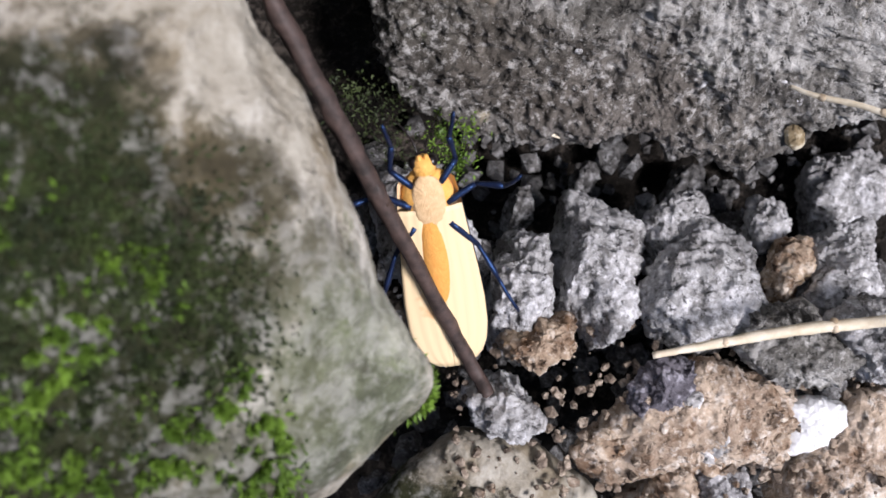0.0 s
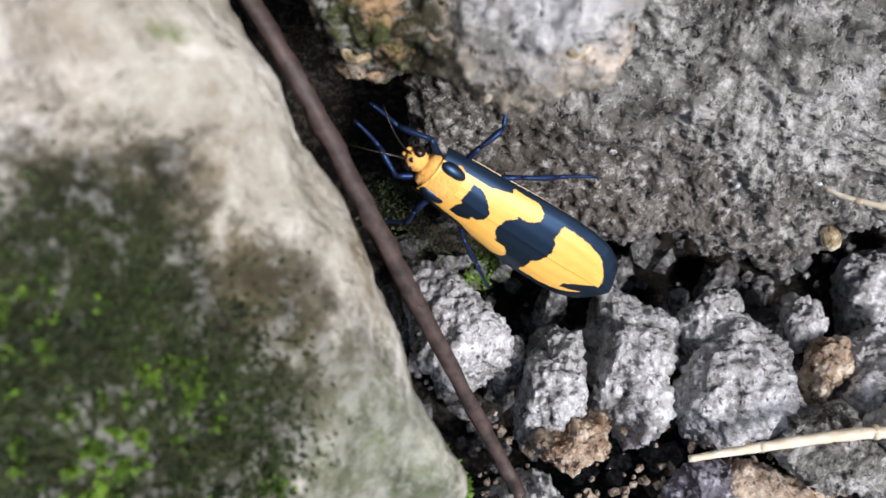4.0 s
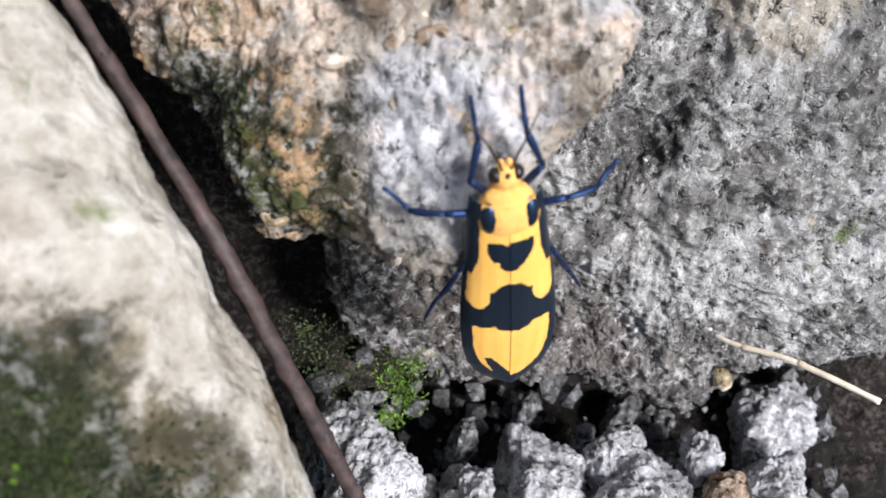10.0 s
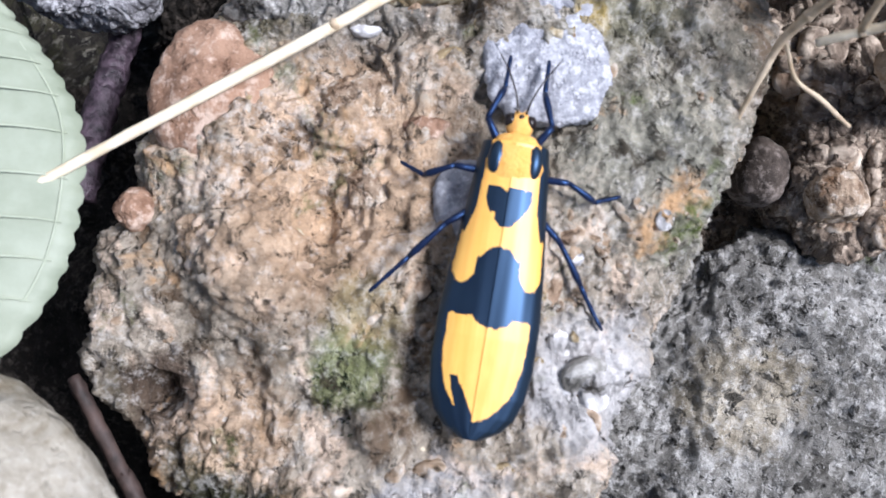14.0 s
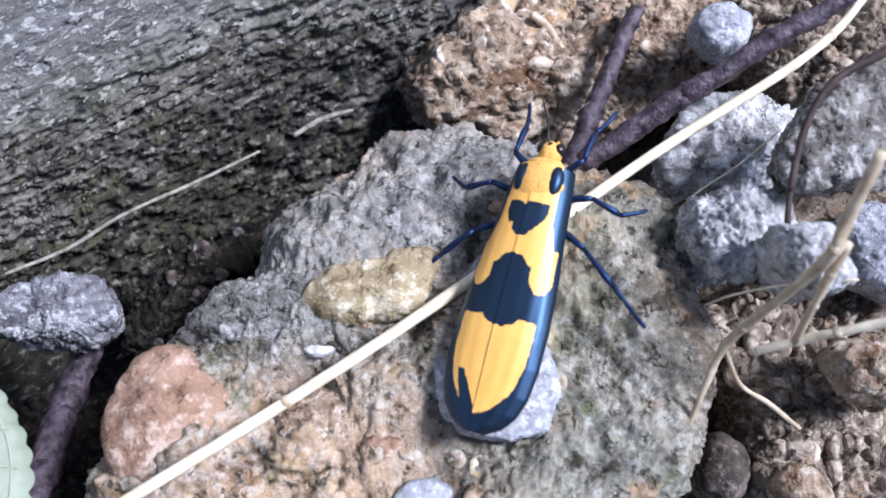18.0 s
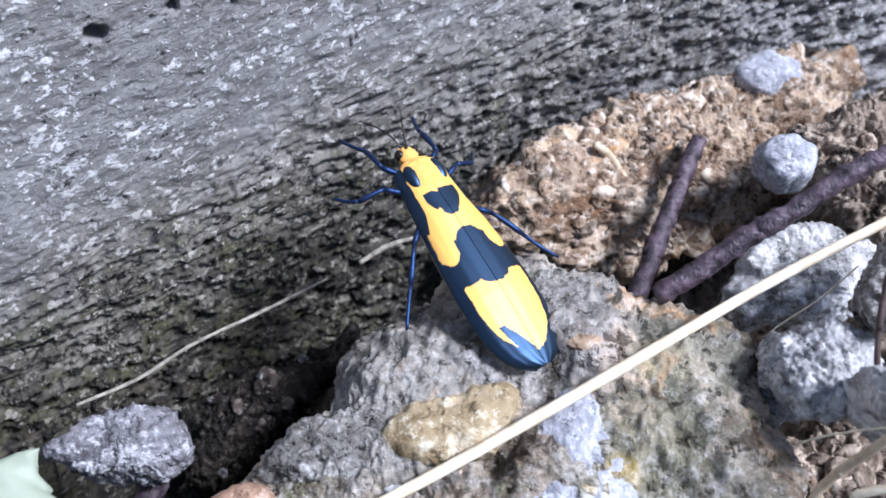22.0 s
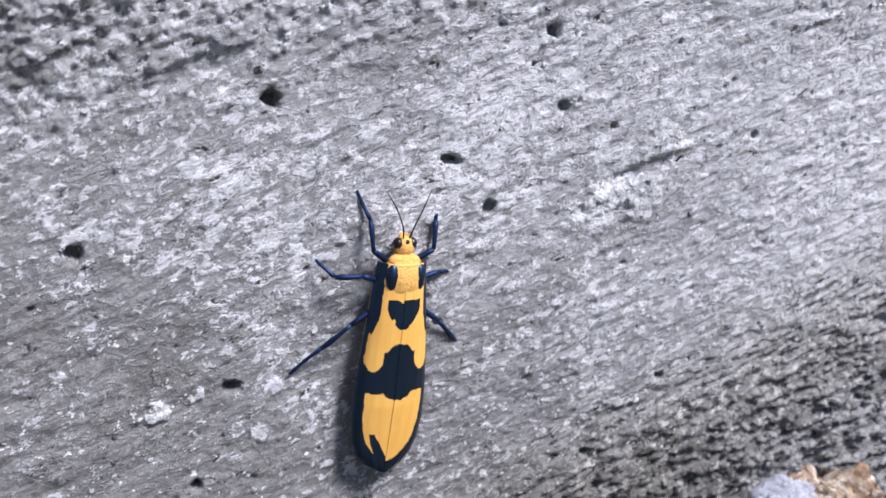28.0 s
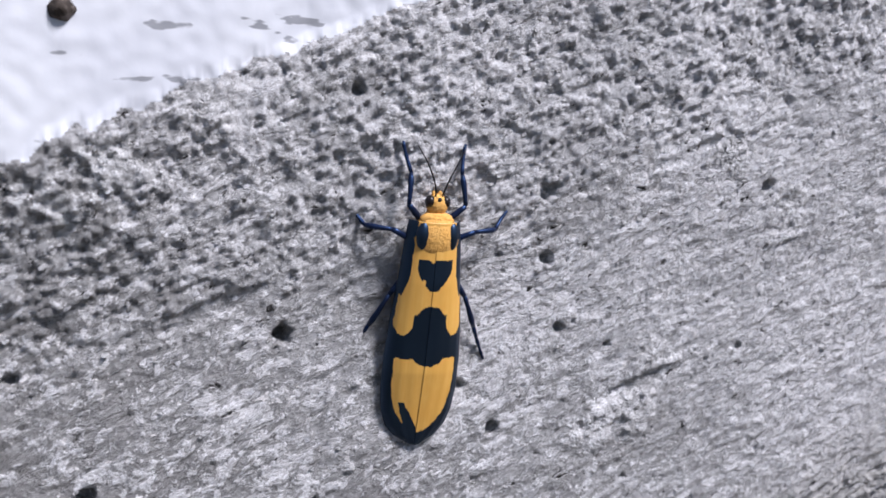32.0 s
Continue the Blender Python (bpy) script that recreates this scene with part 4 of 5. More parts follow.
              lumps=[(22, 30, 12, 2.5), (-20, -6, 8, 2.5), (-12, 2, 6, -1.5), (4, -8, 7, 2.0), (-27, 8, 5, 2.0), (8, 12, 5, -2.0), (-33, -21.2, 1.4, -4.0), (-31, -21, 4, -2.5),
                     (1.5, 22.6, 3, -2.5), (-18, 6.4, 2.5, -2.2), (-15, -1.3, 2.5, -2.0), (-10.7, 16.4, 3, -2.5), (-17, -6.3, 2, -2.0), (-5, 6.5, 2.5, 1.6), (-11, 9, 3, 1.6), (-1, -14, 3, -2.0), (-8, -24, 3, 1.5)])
for k, (key, h) in enumerate([("s0", 9), ("s1", 10), ("s2", 10), ("s3", 10), ("s3b", 9), ("s4", 9), ("s5", 8), ("s6", 9), ("s7", 9)]):
    tan = key in ("s5",)
    rock("gravel_stone", key, 2.4, h, 1.5, M_TAN if tan else M_GRAVEL, "tan crushed gravel stone" if tan else "rough pale grey crushed gravel stone", 20 + k, "stone", "gravel in the bed", size=56, freq=1.6, soften=1)
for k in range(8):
    rock("gravel_stone", "m%d" % k, 1.5, 7, 1.2, M_GRAVEL_DIM, "small grey stone deep in the crevice, coloured as shaded", 60 + k, "stone", "gravel in the bed", size=26, freq=1.8)
BED = {"l1": (M_GRAVEL, "pale chipped stone against the stick's end"), "l2": (M_BOULDER, "smooth pale stone at the boulder's foot"),
       "l3": (M_SAND, "crumbling tan clod of clay and grit"), "l4": (M_SLATE, "dark purple slate chip on the tan clod"),
       "l5": (M_QUARTZ, "white quartz chip lying on the clod"), "l6": (M_BLUE, "bluish grey pebble in the bed"),
       "l7": (M_GREY, "grey gritty stone under the bed straw"), "l8": (M_TAN, "tan clay lump under the gravel"), "l9": (M_SAND, "pale tan crust of clay and grit"),
       "l10": (M_GRAVEL, "pale grey stone beside the bed straw"), "l11": (M_SAND, "pale clay crumb beside the tan clod")}
for k, (key, (mat, label)) in enumerate(BED.items()):
    rock("bed_stone", key, 2.4 if key != "l5" else 1.0, 9 if key not in ("l4", "l5") else 4, 1.5 if key not in ("l2", "l5") else 0.5, mat, label, 40 + k, "stone", "", size=60, freq=1.5, soften=1)
SMALL = {"pink": ("pebble", M_PINK, "rounded pinkish brick pebble set in the rubble", 2.2, 6, 0.5), "yellow": ("stone", M_YELLOW, "yellowish sandstone chip set in the rubble", 2.0, 6, 0.9),
         # blue1 and blue2: bluish smears, added as flat raised stones
         "blue1": ("pebble", M_LAVENDER, "pale bluish patch on the mortar", 1.2, 5, 0.4), "blue2": ("stone", M_LAVENDER, "flat pale bluish smear on the mortar", 0.4, 5, 1.0),
         "lump1": ("stone", M_TAN, "pale tan lump set in the rubble", 1.8, 6, 0.9), "lump2": ("stone", M_PINK, "brown lump set in the rubble", 1.6, 5, 0.6),
         "lump3": ("pebble", M_PINK, "brown pebble at the rubble's edge", 1.8, 6, 0.5), "block": ("stone", M_GREY, "grey gritty block bonded to the rubble's edge", 2.5, 9, 1.6),
         "lump4": ("stone", M_PALE, "pale stone chip set in the mortar", 1.2, 5, 0.8), "lump5": ("stone", M_TAN, "tan grit lump set in the mortar", 1.5, 5, 0.8), "lump6": ("stone", M_WARM, "rough lump on the rubble's flank", 2.0, 6, 1.2),
         "clod2": ("clod", M_TAN, "ochre clay crumbling beside the stick", 2, 16, 2.2), "clod3": ("clod", M_SOIL, "earth in the gap by the rubble, coloured as in shade", 1.5, 14, 2.2),
         "gs": ("stone", M_DUSK, "bluish grey stone at the foot of the wall", 1.2, 10, 1.5), "white": ("stone", M_PALE, "pale grey rough stone beside the sticks", 2, 10, 1.7),
         "grey2": ("stone", M_BLUE, "grey stone with a chipped face beside the rubble", 1.5, 14, 1.8), "wsm": ("pebble", M_LAVENDER, "small smooth bluish pebble in the clay", 1.6, 7, 0.5),
         "wsm2": ("pebble", M_LAVENDER, "half-buried grey pebble against the wall", 2.4, 8, 0.5), "clod": ("clod", M_TAN, "crumbling ochre clay bank against the wall", 3, 20, 2.6),
         "bank": ("clod", M_BROWN, "brown earth bank with roots", 3, 20, 2.6), "bank2": ("clod", M_BROWN, "brown root-bound earth by the wall", 3, 18, 2.6),
         "dpeb": ("pebble", M_DARK, "dark brown rounded pebble in a hollow", 3, 6, 0.5), "tpeb": ("pebble", M_TAN, "light tan pebble in a hollow", 2, 5, 0.6),
         "rs1": ("stone", M_TAN, "buff stone lying on the bank", 2.5, 7, 1.2), "rs2": ("stone", M_BLUE, "blue-grey smooth stone on the bank", 2.5, 10, 0.7),
         "slate": ("stone", M_SLAB, "weathered grey-brown slab leaning on the bank", 1.5, 10, 1.3), "wsm3": ("stone", M_LAVENDER, "smooth bluish white stone under the dry stems", 2.0, 9, 0.6), "roundp": ("pebble", M_YELLOW, "small round tan pebble on the grey rock's edge", 0.8, 1.5, 0.25),
         "tanp": ("pebble", M_YELLOW, "cream grit lump on the grey rock", 0.8, 1.5, 0.4), "tanp2": ("pebble", M_YELLOW, "ochre grit lump on the grey rock", 0.8, 1.5, 0.4)}
for k, (key, (name, mat, label, dome, thick, rough)) in enumerate(SMALL.items()):
    big = name == "clod"
    rock(name, key, dome, thick, rough, mat, label, 80 + k, "stone" if name != "clod" else "earth", "", teeth=0.35 if big else 0.15, size=130 if big else 64 if thick > 8 else 40 if thick > 2 else 14, freq=1.3 if big else 1.6, soften=50 if name == "pebble" else 1, round_off=0.5 if name == "pebble" else 0.12)


def pieces(name, host, count, sizes, materials, seed, label="", sink=0.25, flat=0.7, where=None, rough=0.5):
    """Small lumps bonded to a thing: each a part of it, on a few shared meshes, set on its upper faces."""
    rnd = random.Random(seed)
    shapes = []
    for k in range(5):
        out = [(math.cos(a) * rnd.uniform(0.7, 1.15), math.sin(a) * rnd.uniform(0.6, 1.0)) for a in np.linspace(0, 2 * math.pi, 9, endpoint=False)]
        me = rock_mesh(name, [(x, y) for x, y in out], 0.35, 1.2, 0.22 * rough, seed + k, size=12, freq=2.2, soften=0)
        me.materials.append(materials[k % len(materials)])
        shapes.append(me)
    verts = host.data.vertices
    made = tries = 0
    while made < count and tries < count * 60:
        tries += 1
        v = verts[rnd.randrange(len(verts))]
        if v.normal.z < 0.35 or (where and not where(v.co.x * 1000, v.co.y * 1000)):
            continue
        made += 1
        size = rnd.uniform(*sizes) * rnd.uniform(0.6, 1.0)
        ob = part(name, shapes[rnd.randrange(5)], None, host, label)
        up = (v.normal * 0.7 + Vector((rnd.gauss(0, 0.25), rnd.gauss(0, 0.25), 0.3))).normalized()
        ob.matrix_basis = Matrix.Translation(v.co - v.normal * size * sink / 1000) @ up.to_track_quat("Z", "Y").to_matrix().to_4x4() @ Matrix.Rotation(rnd.uniform(0, 6.28), 4, "Z") @ Matrix.Diagonal((size, size * rnd.uniform(0.65, 1.0), size * flat * rnd.uniform(0.7, 1.2), 1))


THINGS = {ob.get("label", ""): ob for ob in bpy.data.objects}
pieces("crumb", THINGS["crumbling ochre clay bank against the wall"], 260, (0.6, 3.2), (M_TAN, M_BROWN, M_TAN, M_SAND, M_TAN), 301, rough=1.2)
pieces("crumb", THINGS["ochre clay crumbling beside the stick"], 50, (0.6, 2.6), (M_TAN, M_TAN, M_BROWN), 302, rough=1.2)
pieces("crumb", THINGS["brown earth bank with roots"], 170, (0.7, 3.4), (M_BROWN, M_BROWN, M_TAN, M_BROWN, M_BROWN), 303, rough=1.2)
pieces("crumb", THINGS["brown root-bound earth by the wall"], 50, (0.7, 2.6), (M_BROWN, M_TAN, M_BROWN, M_BROWN), 304, rough=1.5)
pieces("crumb", THINGS["earth in the gap by the rubble, coloured as in shade"], 40, (0.6, 2.2), (M_DARK, M_DARK, M_SOIL, M_GRAVEL_DIM), 305)
pieces("crumb", THINGS["crumbling tan clod of clay and grit"], 30, (0.6, 2.6), (M_TAN, M_PALE, M_SAND, M_TAN), 306, rough=1.3)
pieces("grain", rubble, 130, (0.5, 2.2), (M_WARM, M_TAN, M_WARM, M_YELLOW, M_WARM), 307, sink=0.45, where=lambda x, y: x < 14 and y < 26)
pieces("lump", rubble, 36, (2.0, 4.0), (M_TAN, M_WARM, M_PALE, M_WARM, M_YELLOW), 311, sink=0.55, flat=0.5, where=lambda x, y: x < 14 and -30 < y < 26)
pieces("lump", rubble, 24, (1.8, 3.6), (M_GREY, M_WARM, M_BLUE, M_WARM, M_PALE), 312, sink=0.55, flat=0.5, where=lambda x, y: x > 4 or y > 20)
pieces("grain", rubble, 70, (0.4, 1.6), (M_WARM, M_GREY, M_BLUE, M_WARM), 308, sink=0.45, where=lambda x, y: x > 6)
pieces("grain", grey_rock, 160, (0.3, 1.1), (M_GREY, M_PALE, M_GREY, M_GRAVEL_DIM), 309, sink=0.4)


def flakes(count, seed):
    """Thin pale flakes of old whitewash clinging to the concrete, thickest near the paint."""
    rnd = random.Random(seed)
    verts, faces = [], []
    while len(faces) < count:
        u, z = rnd.uniform(-60, 90), rnd.uniform(118, 218)
        thick = 0.22 + 0.5 * max(0.0, min(1.0, (z - 165 - 0.2 * u) / 45)) + 0.25 * max(0.0, min(1.0, u / 50))
        if z > paint_line(u) - 1 or rnd.random() > thick or noise.noise(Vector((u * 0.16, z * 0.25, 7))) < -0.05:
            continue
        r, out = rnd.uniform(0.08, 0.34) * rnd.uniform(0.5, 1.3), wall_out(u, z)
        n, k = len(verts), rnd.randrange(5, 8)
        spin, lean = rnd.uniform(0, 6), rnd.uniform(-0.3, 0.3)
        for top in (0, 1):
            for i in range(k):
                a = spin + 6.283 * i / k
                x, y = r * math.cos(a) * rnd.uniform(0.9, 1.5), r * math.sin(a) * rnd.uniform(0.5, 0.9)
                verts.append(((u + x * 0.92 - y * 0.39) / 1000, -(out + 0.02 + 0.16 * top + lean * y) / 1000, (z + y * 0.92 + x * 0.39) / 1000))
        faces.append(tuple(n + k + i for i in range(k)))
        faces += [(n + i, n + (i + 1) % k, n + k + (i + 1) % k, n + k + i) for i in range(k)]
    ob = new("lime_flakes", mesh_of("lime_flakes", verts, faces, False))
    ob.data.materials.append(M_CRUST)
    ob.matrix_basis = wall.matrix_basis
    return tagged(ob, "pale flakes of old whitewash on the concrete", "flakes", kind="stuff")


flakes(9500, 77)


# ---- stalks, leaf, moss, grit ----
RODLIST = {"crevice_stick": (M_STICK, "long dark brown stick along the boulder's edge", "stick"), "stick_a": (M_BLACKSTICK, "short dark weathered stick leaning on the clay", "stick"),
           "stick_b": (M_BLACKSTICK, "thick dark purple-brown stick lying on the bank", "stick"), "bark_twig": (M_STICK, "thin dark curved dry twig", "twig"),
           "dead_stem": (M_ROOT, "dry pale stem with joints over the bank", "stalk"), "dead_stem_b": (M_STRAW, "dry pale stem lying across the bank", "stalk"),
           "dead_stem_c": (M_ROOT, "short reddish broken dry stem", "stalk"), "hair_root": (M_STRAW, "hair-thin pale dry root fibre", "root"), "hair_root_b": (M_ROOT, "bundle of frayed dry root fibres", "root"),
           # the long rod at the wall's foot stands in for a pale ledge line
           "hair_root_c": (M_STRAW, "hair-thin pale root over the stones", "root"), "foot_root": (M_FOOT, "pale ledge line along the foot of the wall", "root"),
           "foot_root_b": (M_FOOT, "flat pale root chip at the wall's foot", "root"), "bed_straw": (M_STRAW, "broken dry straw lying over the gravel", "straw"),
           "rock_straw": (M_STRAW, "bent dry straw on the grey rock", "straw"), "left_stick": (M_BLACKSTICK, "dark purple stick in the hollow", "stick"),
           "fleck": (M_STRAW, "tiny pale straw scrap on the grey rock", "straw"), "fleck_b": (M_QUARTZ, "tiny white seed husk on the grey rock", "husk"),
           "soil_chip": (M_ROOT, "pale bark flake standing in the clay", "flake")}
NAMES = {"crevice_stick": "stick", "stick_a": "stick", "stick_b": "stick", "left_stick": "stick", "bark_twig": "twig", "dead_stem": "dry_stem", "dead_stem_b": "dry_stem", "dead_stem_c": "dry_stem",
         "hair_root": "root", "hair_root_b": "root", "hair_root_c": "root", "foot_root": "root", "foot_root_b": "root", "bed_straw": "straw", "rock_straw": "straw", "fleck": "straw", "fleck_b": "seed_husk", "soil_chip": "bark_flake"}
for k, (key, (mat, label, cat)) in enumerate(RODLIST.items()):
    rod(NAMES[key], RODS[key], mat, label, cat, seed=k, rough=0.35 if "stick" in key else 0.25, steps=10)


def bumps(host, knots, places, name, material, swell, length, label, seed):
    """Knots or joints on a stalk: short swollen sleeves at given shares of its length."""
    line = curve_points(knots, 30)
    for k, s in enumerate(places):
        i = max(2, min(len(line) - 3, int(s * (len(line) - 1))))
        a, b = np.array(line[i - 1][:3]), np.array(line[i + 1][:3])
        way, mid, r = (b - a) / np.linalg.norm(b - a), np.array(line[i][:3]), line[i][3]
        pts = [mid + way * length * f for f in (-0.5, -0.3, -0.1, 0.1, 0.3, 0.5)]
        part(name, tube_mesh(name, pts, [r * q for q in (0.9, 1.0 + swell * 0.6, 1 + swell, 1 + swell * 0.9, 1.0 + swell * 0.5, 0.9)], 12, 0.3, seed + k), material, host, label)


for ob in [o for o in bpy.data.objects if o.name.split(".")[0] in ("stick", "twig", "dry_stem", "straw") and "tiny" not in o.get("label", "")]:
    key = next(k for k, v in RODLIST.items() if v[1] == ob["label"])
    woody = RODLIST[key][0] in (M_STICK, M_BLACKSTICK)
    bumps(ob, RODS[key], (0.22, 0.64) if woody else (0.3, 0.62), "knot" if woody else "joint", RODLIST[key][0] if woody else M_ROOT, 0.09 if woody else 0.22, 3.4 if woody else 1.0, "dark bark knot" if woody else "darker joint", 500)

straw = rod("straw", [(-52, -24.5, -17.5, 0.5), (-30, -14.5, -9.9, 0.62), (0, 0, 0, 0.68), (35, 17.6, 14.2, 0.66), (60, 30, 24, 0.6), (72, 42, 34, 0.4)], M_STRAW,
            "long pale dry straw lying across the rubble", "straw", seed=40, steps=12)


bumps(straw, [(-52, -24.5, -17.5, 0.5), (-30, -14.5, -9.9, 0.62), (0, 0, 0, 0.68), (35, 17.6, 14.2, 0.66), (60, 30, 24, 0.6), (72, 42, 34, 0.4)], (0.35, 0.8), "joint", M_ROOT, 0.12, 0.9, "darker joint", 530)


def leaf_blade(points, side, width, teeth):
    """A toothed blade: an edge line through points (mm) and a midrib drawn to one side."""
    edge = curve_points(points, 14)
    verts, faces = [], []
    n = len(edge)
    for i, p in enumerate(edge):
        s = i / (n - 1)
        bulge = math.sin(math.pi * min(1, max(0, s))) ** 0.6
        tooth = 0.75 * abs(math.sin(s * teeth * math.pi)) ** 0.7
        for k in range(9):
            f = k / 8
            x = p[0] + side * (width * bulge * f) - side * tooth * (1 - f) ** 4
            z = p[2] + 3.0 * math.sin(f * 1.6) + 0.25 * math.sin(s * 60 + f * 3) * f
            verts.append((x / 1000, (p[1] + 2.0 * f) / 1000, z / 1000))
    for i in range(n - 1):
        for k in range(8):
            a = i * 9 + k
            faces.append((a, a + 1, a + 10, a + 9))
    return mesh_of("leaf", verts, faces)


leaf = new("leaf", leaf_blade([(-45.4, 97.0, 89.4), (-40.0, 91.0, 87.6), (-35.8, 84.1, 85), (-35.2, 74.9, 81.5), (-37.3, 67.2, 78), (-43.7, 58.4, 74)], -1, 17, 17))
leaf.data.materials.append(M_LEAF)
thick = leaf.modifiers.new("thickness", "SOLIDIFY")
thick.thickness = 0.0003
EDGE = curve_points([(-45.4, 97.0, 89.4), (-40.0, 91.0, 87.6), (-35.8, 84.1, 85), (-35.2, 74.9, 81.5), (-37.3, 67.2, 78), (-43.7, 58.4, 74)], 14)
for k in range(8):
    s = 0.14 + 0.1 * k
    p, deep = EDGE[int(s * (len(EDGE) - 1))], 17 * math.sin(math.pi * s) ** 0.6
    line = [(p[0] - deep * f, p[1] + 2.0 * f - 5.0 * (f - 0.06) ** 1.4, p[2] + 3.0 * math.sin(f * 1.6) + 0.32) for f in (0.06, 0.2, 0.4, 0.6, 0.8, 0.97)]
    part("vein", tube_mesh("vein", line, [0.06, 0.1, 0.13, 0.16, 0.2, 0.22], 6), M_VEIN, leaf, "pale leaf vein")
rim = [(q[0] - 1.6, q[1] + 0.2, q[2] + 0.62) for q in EDGE[6:-6:3]]
part("edge_vein", tube_mesh("edge_vein", rim, [0.13] * len(rim), 6), M_VEIN, leaf, "pale vein along the edge")
tagged(leaf, "pale green toothed leaf with a serrated edge", "leaf")


def blades(name, spots, count, spread, size, material, label, seed, target=None):
    """Moss: many tiny pointed leaves tufted round the given spots (mm)."""
    rnd = random.Random(seed)
    tree = None
    if target:
        mw = target.matrix_basis
        tree = BVHTree.FromPolygons([mw @ v.co for v in target.data.vertices], [p.vertices[:] for p in target.data.polygons])
    verts, faces = [], []
    for sx, sy, sz, amount in spots:
        for _ in range(int(count * amount)):
            p = Vector((sx + rnd.gauss(0, spread), sy + rnd.gauss(0, spread), sz + rnd.gauss(0, spread * 0.4))) / 1000
            up = Vector((rnd.gauss(0, 0.5), rnd.gauss(-0.1, 0.5), 1)).normalized()
            if tree:
                near, no, _, _ = tree.find_nearest(p)
                if near is None:
                    continue
                p, up = near, (no + up * 0.5).normalized()
            l, w = size * rnd.uniform(0.6, 1.4) / 1000, size * rnd.uniform(0.14, 0.24) / 1000
            side = up.orthogonal().normalized()
            side = (Matrix.Rotation(rnd.uniform(0, 6.28), 3, up) @ side)
            out = (up + side.cross(up) * rnd.uniform(-1.2, 1.2)).normalized()
            n = len(verts)
            verts += [p, p + out * l * 0.5 + side * w, p + out * l, p + out * l * 0.5 - side * w + up * w * 0.4]
            faces += [(n, n + 1, n + 2), (n, n + 2, n + 3)]
    ob = new(name, mesh_of(name, verts, faces, False))
    ob.data.materials.append(material)
    return tagged(ob, label, "moss", kind="stuff")


blades("moss", [(-32, 1, 72, 1.2), (-34, -3, 72, 1.3), (-30, 4, 71, 0.8), (-21, -6, 63, 1.6), (-19, -9, 61, 1.6), (-30, -10, 68, 1.3), (-24, -7, 65, 1.0), (-17, -13, 59, 1.0), (-35, -9, 72, 1), (-27, 5, 69, 0.7), (-26, -14, 66, 0.9), (-1, -6, 50, 0.7), (-33, 9, 74, 0.4)],
       330, 1.5, 1.0, M_MOSS, "bright green moss tufts on the boulder", 5, boulder)
blades("moss", [(-29, -2, 70, 1.2), (-24, 0, 67, 1.0), (-33, -8, 72, 1.2), (-22, -11, 63, 1.0), (-36, 4, 74, 1.0), (-28, 8, 70, 0.7), (-30, 6, 80, 1.6), (-23, 4, 76, 1.4), (-27, 11, 79, 1.1), (-33, 12, 80, 0.9), (-19, 6, 73, 0.8), (-34, -1, 80, 1.6), (-18, -2, 69, 0.8)],
       750, 3.2, 0.8, M_MOSS_SHADED, "low moss film on the boulder, coloured as shaded", 9, boulder)
blades("moss", [(0, 27, 17, 1.2), (2, 24, 16, 1), (0, 21, 14, 0.7), (3, 28, 17, 0.4)], 220, 1.2, 0.8, M_MOSS, "small green moss cushion under the grey rock", 6)
blades("moss", [(-9, 29, 16, 1), (-13, 33, 18, 1), (-12, 31, 17, 1), (-7, 34, 15, 1), (-6, 26, 13, 0.8), (-3, 38, 18, 1)], 160, 2.0, 0.8, M_MOSS_SHADED, "moss in the depth of the crevice, coloured as shaded", 7)
blades("moss", [(-16.5, 46, 71, 0.8), (-11, 43.5, 65, 0.4), (-9, 41, 64, 0.5), (-4, 39.6, 61, 0.7), (-13, 44, 67, 0.5), (-6.6, 61, 74, 0.8), (-4, 57, 73, 0.5)], 110, 1.5, 0.6, M_MOSS_SHADED, "olive moss film on the rubble lump", 8, rubble)


def grit(name, count, box, size, material, label, seed, height):
    """Loose crumbs of stone: small broken lumps, all in one mesh."""
    rnd = random.Random(seed)
    verts, faces = [], []
    ico = [(0, 0, 1), (0.9, 0, 0.4), (0.28, 0.85, 0.4), (-0.73, 0.53, 0.4), (-0.73, -0.53, 0.4), (0.28, -0.85, 0.4), (0.6, 0.6, -0.5), (-0.6, 0.5, -0.5), (0, -0.8, -0.5)]
    fs = [(0, 1, 2), (0, 2, 3), (0, 3, 4), (0, 4, 5), (0, 5, 1), (1, 6, 2), (2, 6, 7), (2, 7, 3), (3, 7, 4), (4, 7, 8), (4, 8, 5), (5, 8, 6), (5, 6, 1), (6, 8, 7)]
    for _ in range(count):
        x, y = rnd.uniform(box[0], box[1]), rnd.uniform(box[2], box[3])
        r = size * rnd.uniform(0.4, 1.0) ** 2
        z = height(x, y) + rnd.uniform(-0.3, 0.6) * r
        turn = Euler((rnd.uniform(0, 6), rnd.uniform(0, 6), rnd.uniform(0, 6))).to_matrix()
        n = len(verts)
        verts += [(Vector((x, y, z)) + turn @ Vector((a * r * rnd.uniform(0.7, 1.2), b * r * rnd.uniform(0.6, 1.1), c * r * rnd.uniform(0.5, 1)))) / 1000 for a, b, c in ico]
        faces += [(n + a, n + b, n + c) for a, b, c in fs]
    ob = new(name, mesh_of(name, verts, faces, False))
    ob.data.materials.append(material)
    return tagged(ob, label, "grit", kind="stuff")


grit("grit", 900, (-14, 75, -40, 34), 3.0, M_GRAVEL_DIM, "stone crumbs in the gravel bed, coloured as shaded", 11, lambda x, y: ground_height(x, y) + 4 + max(0, -y) * 0.3)
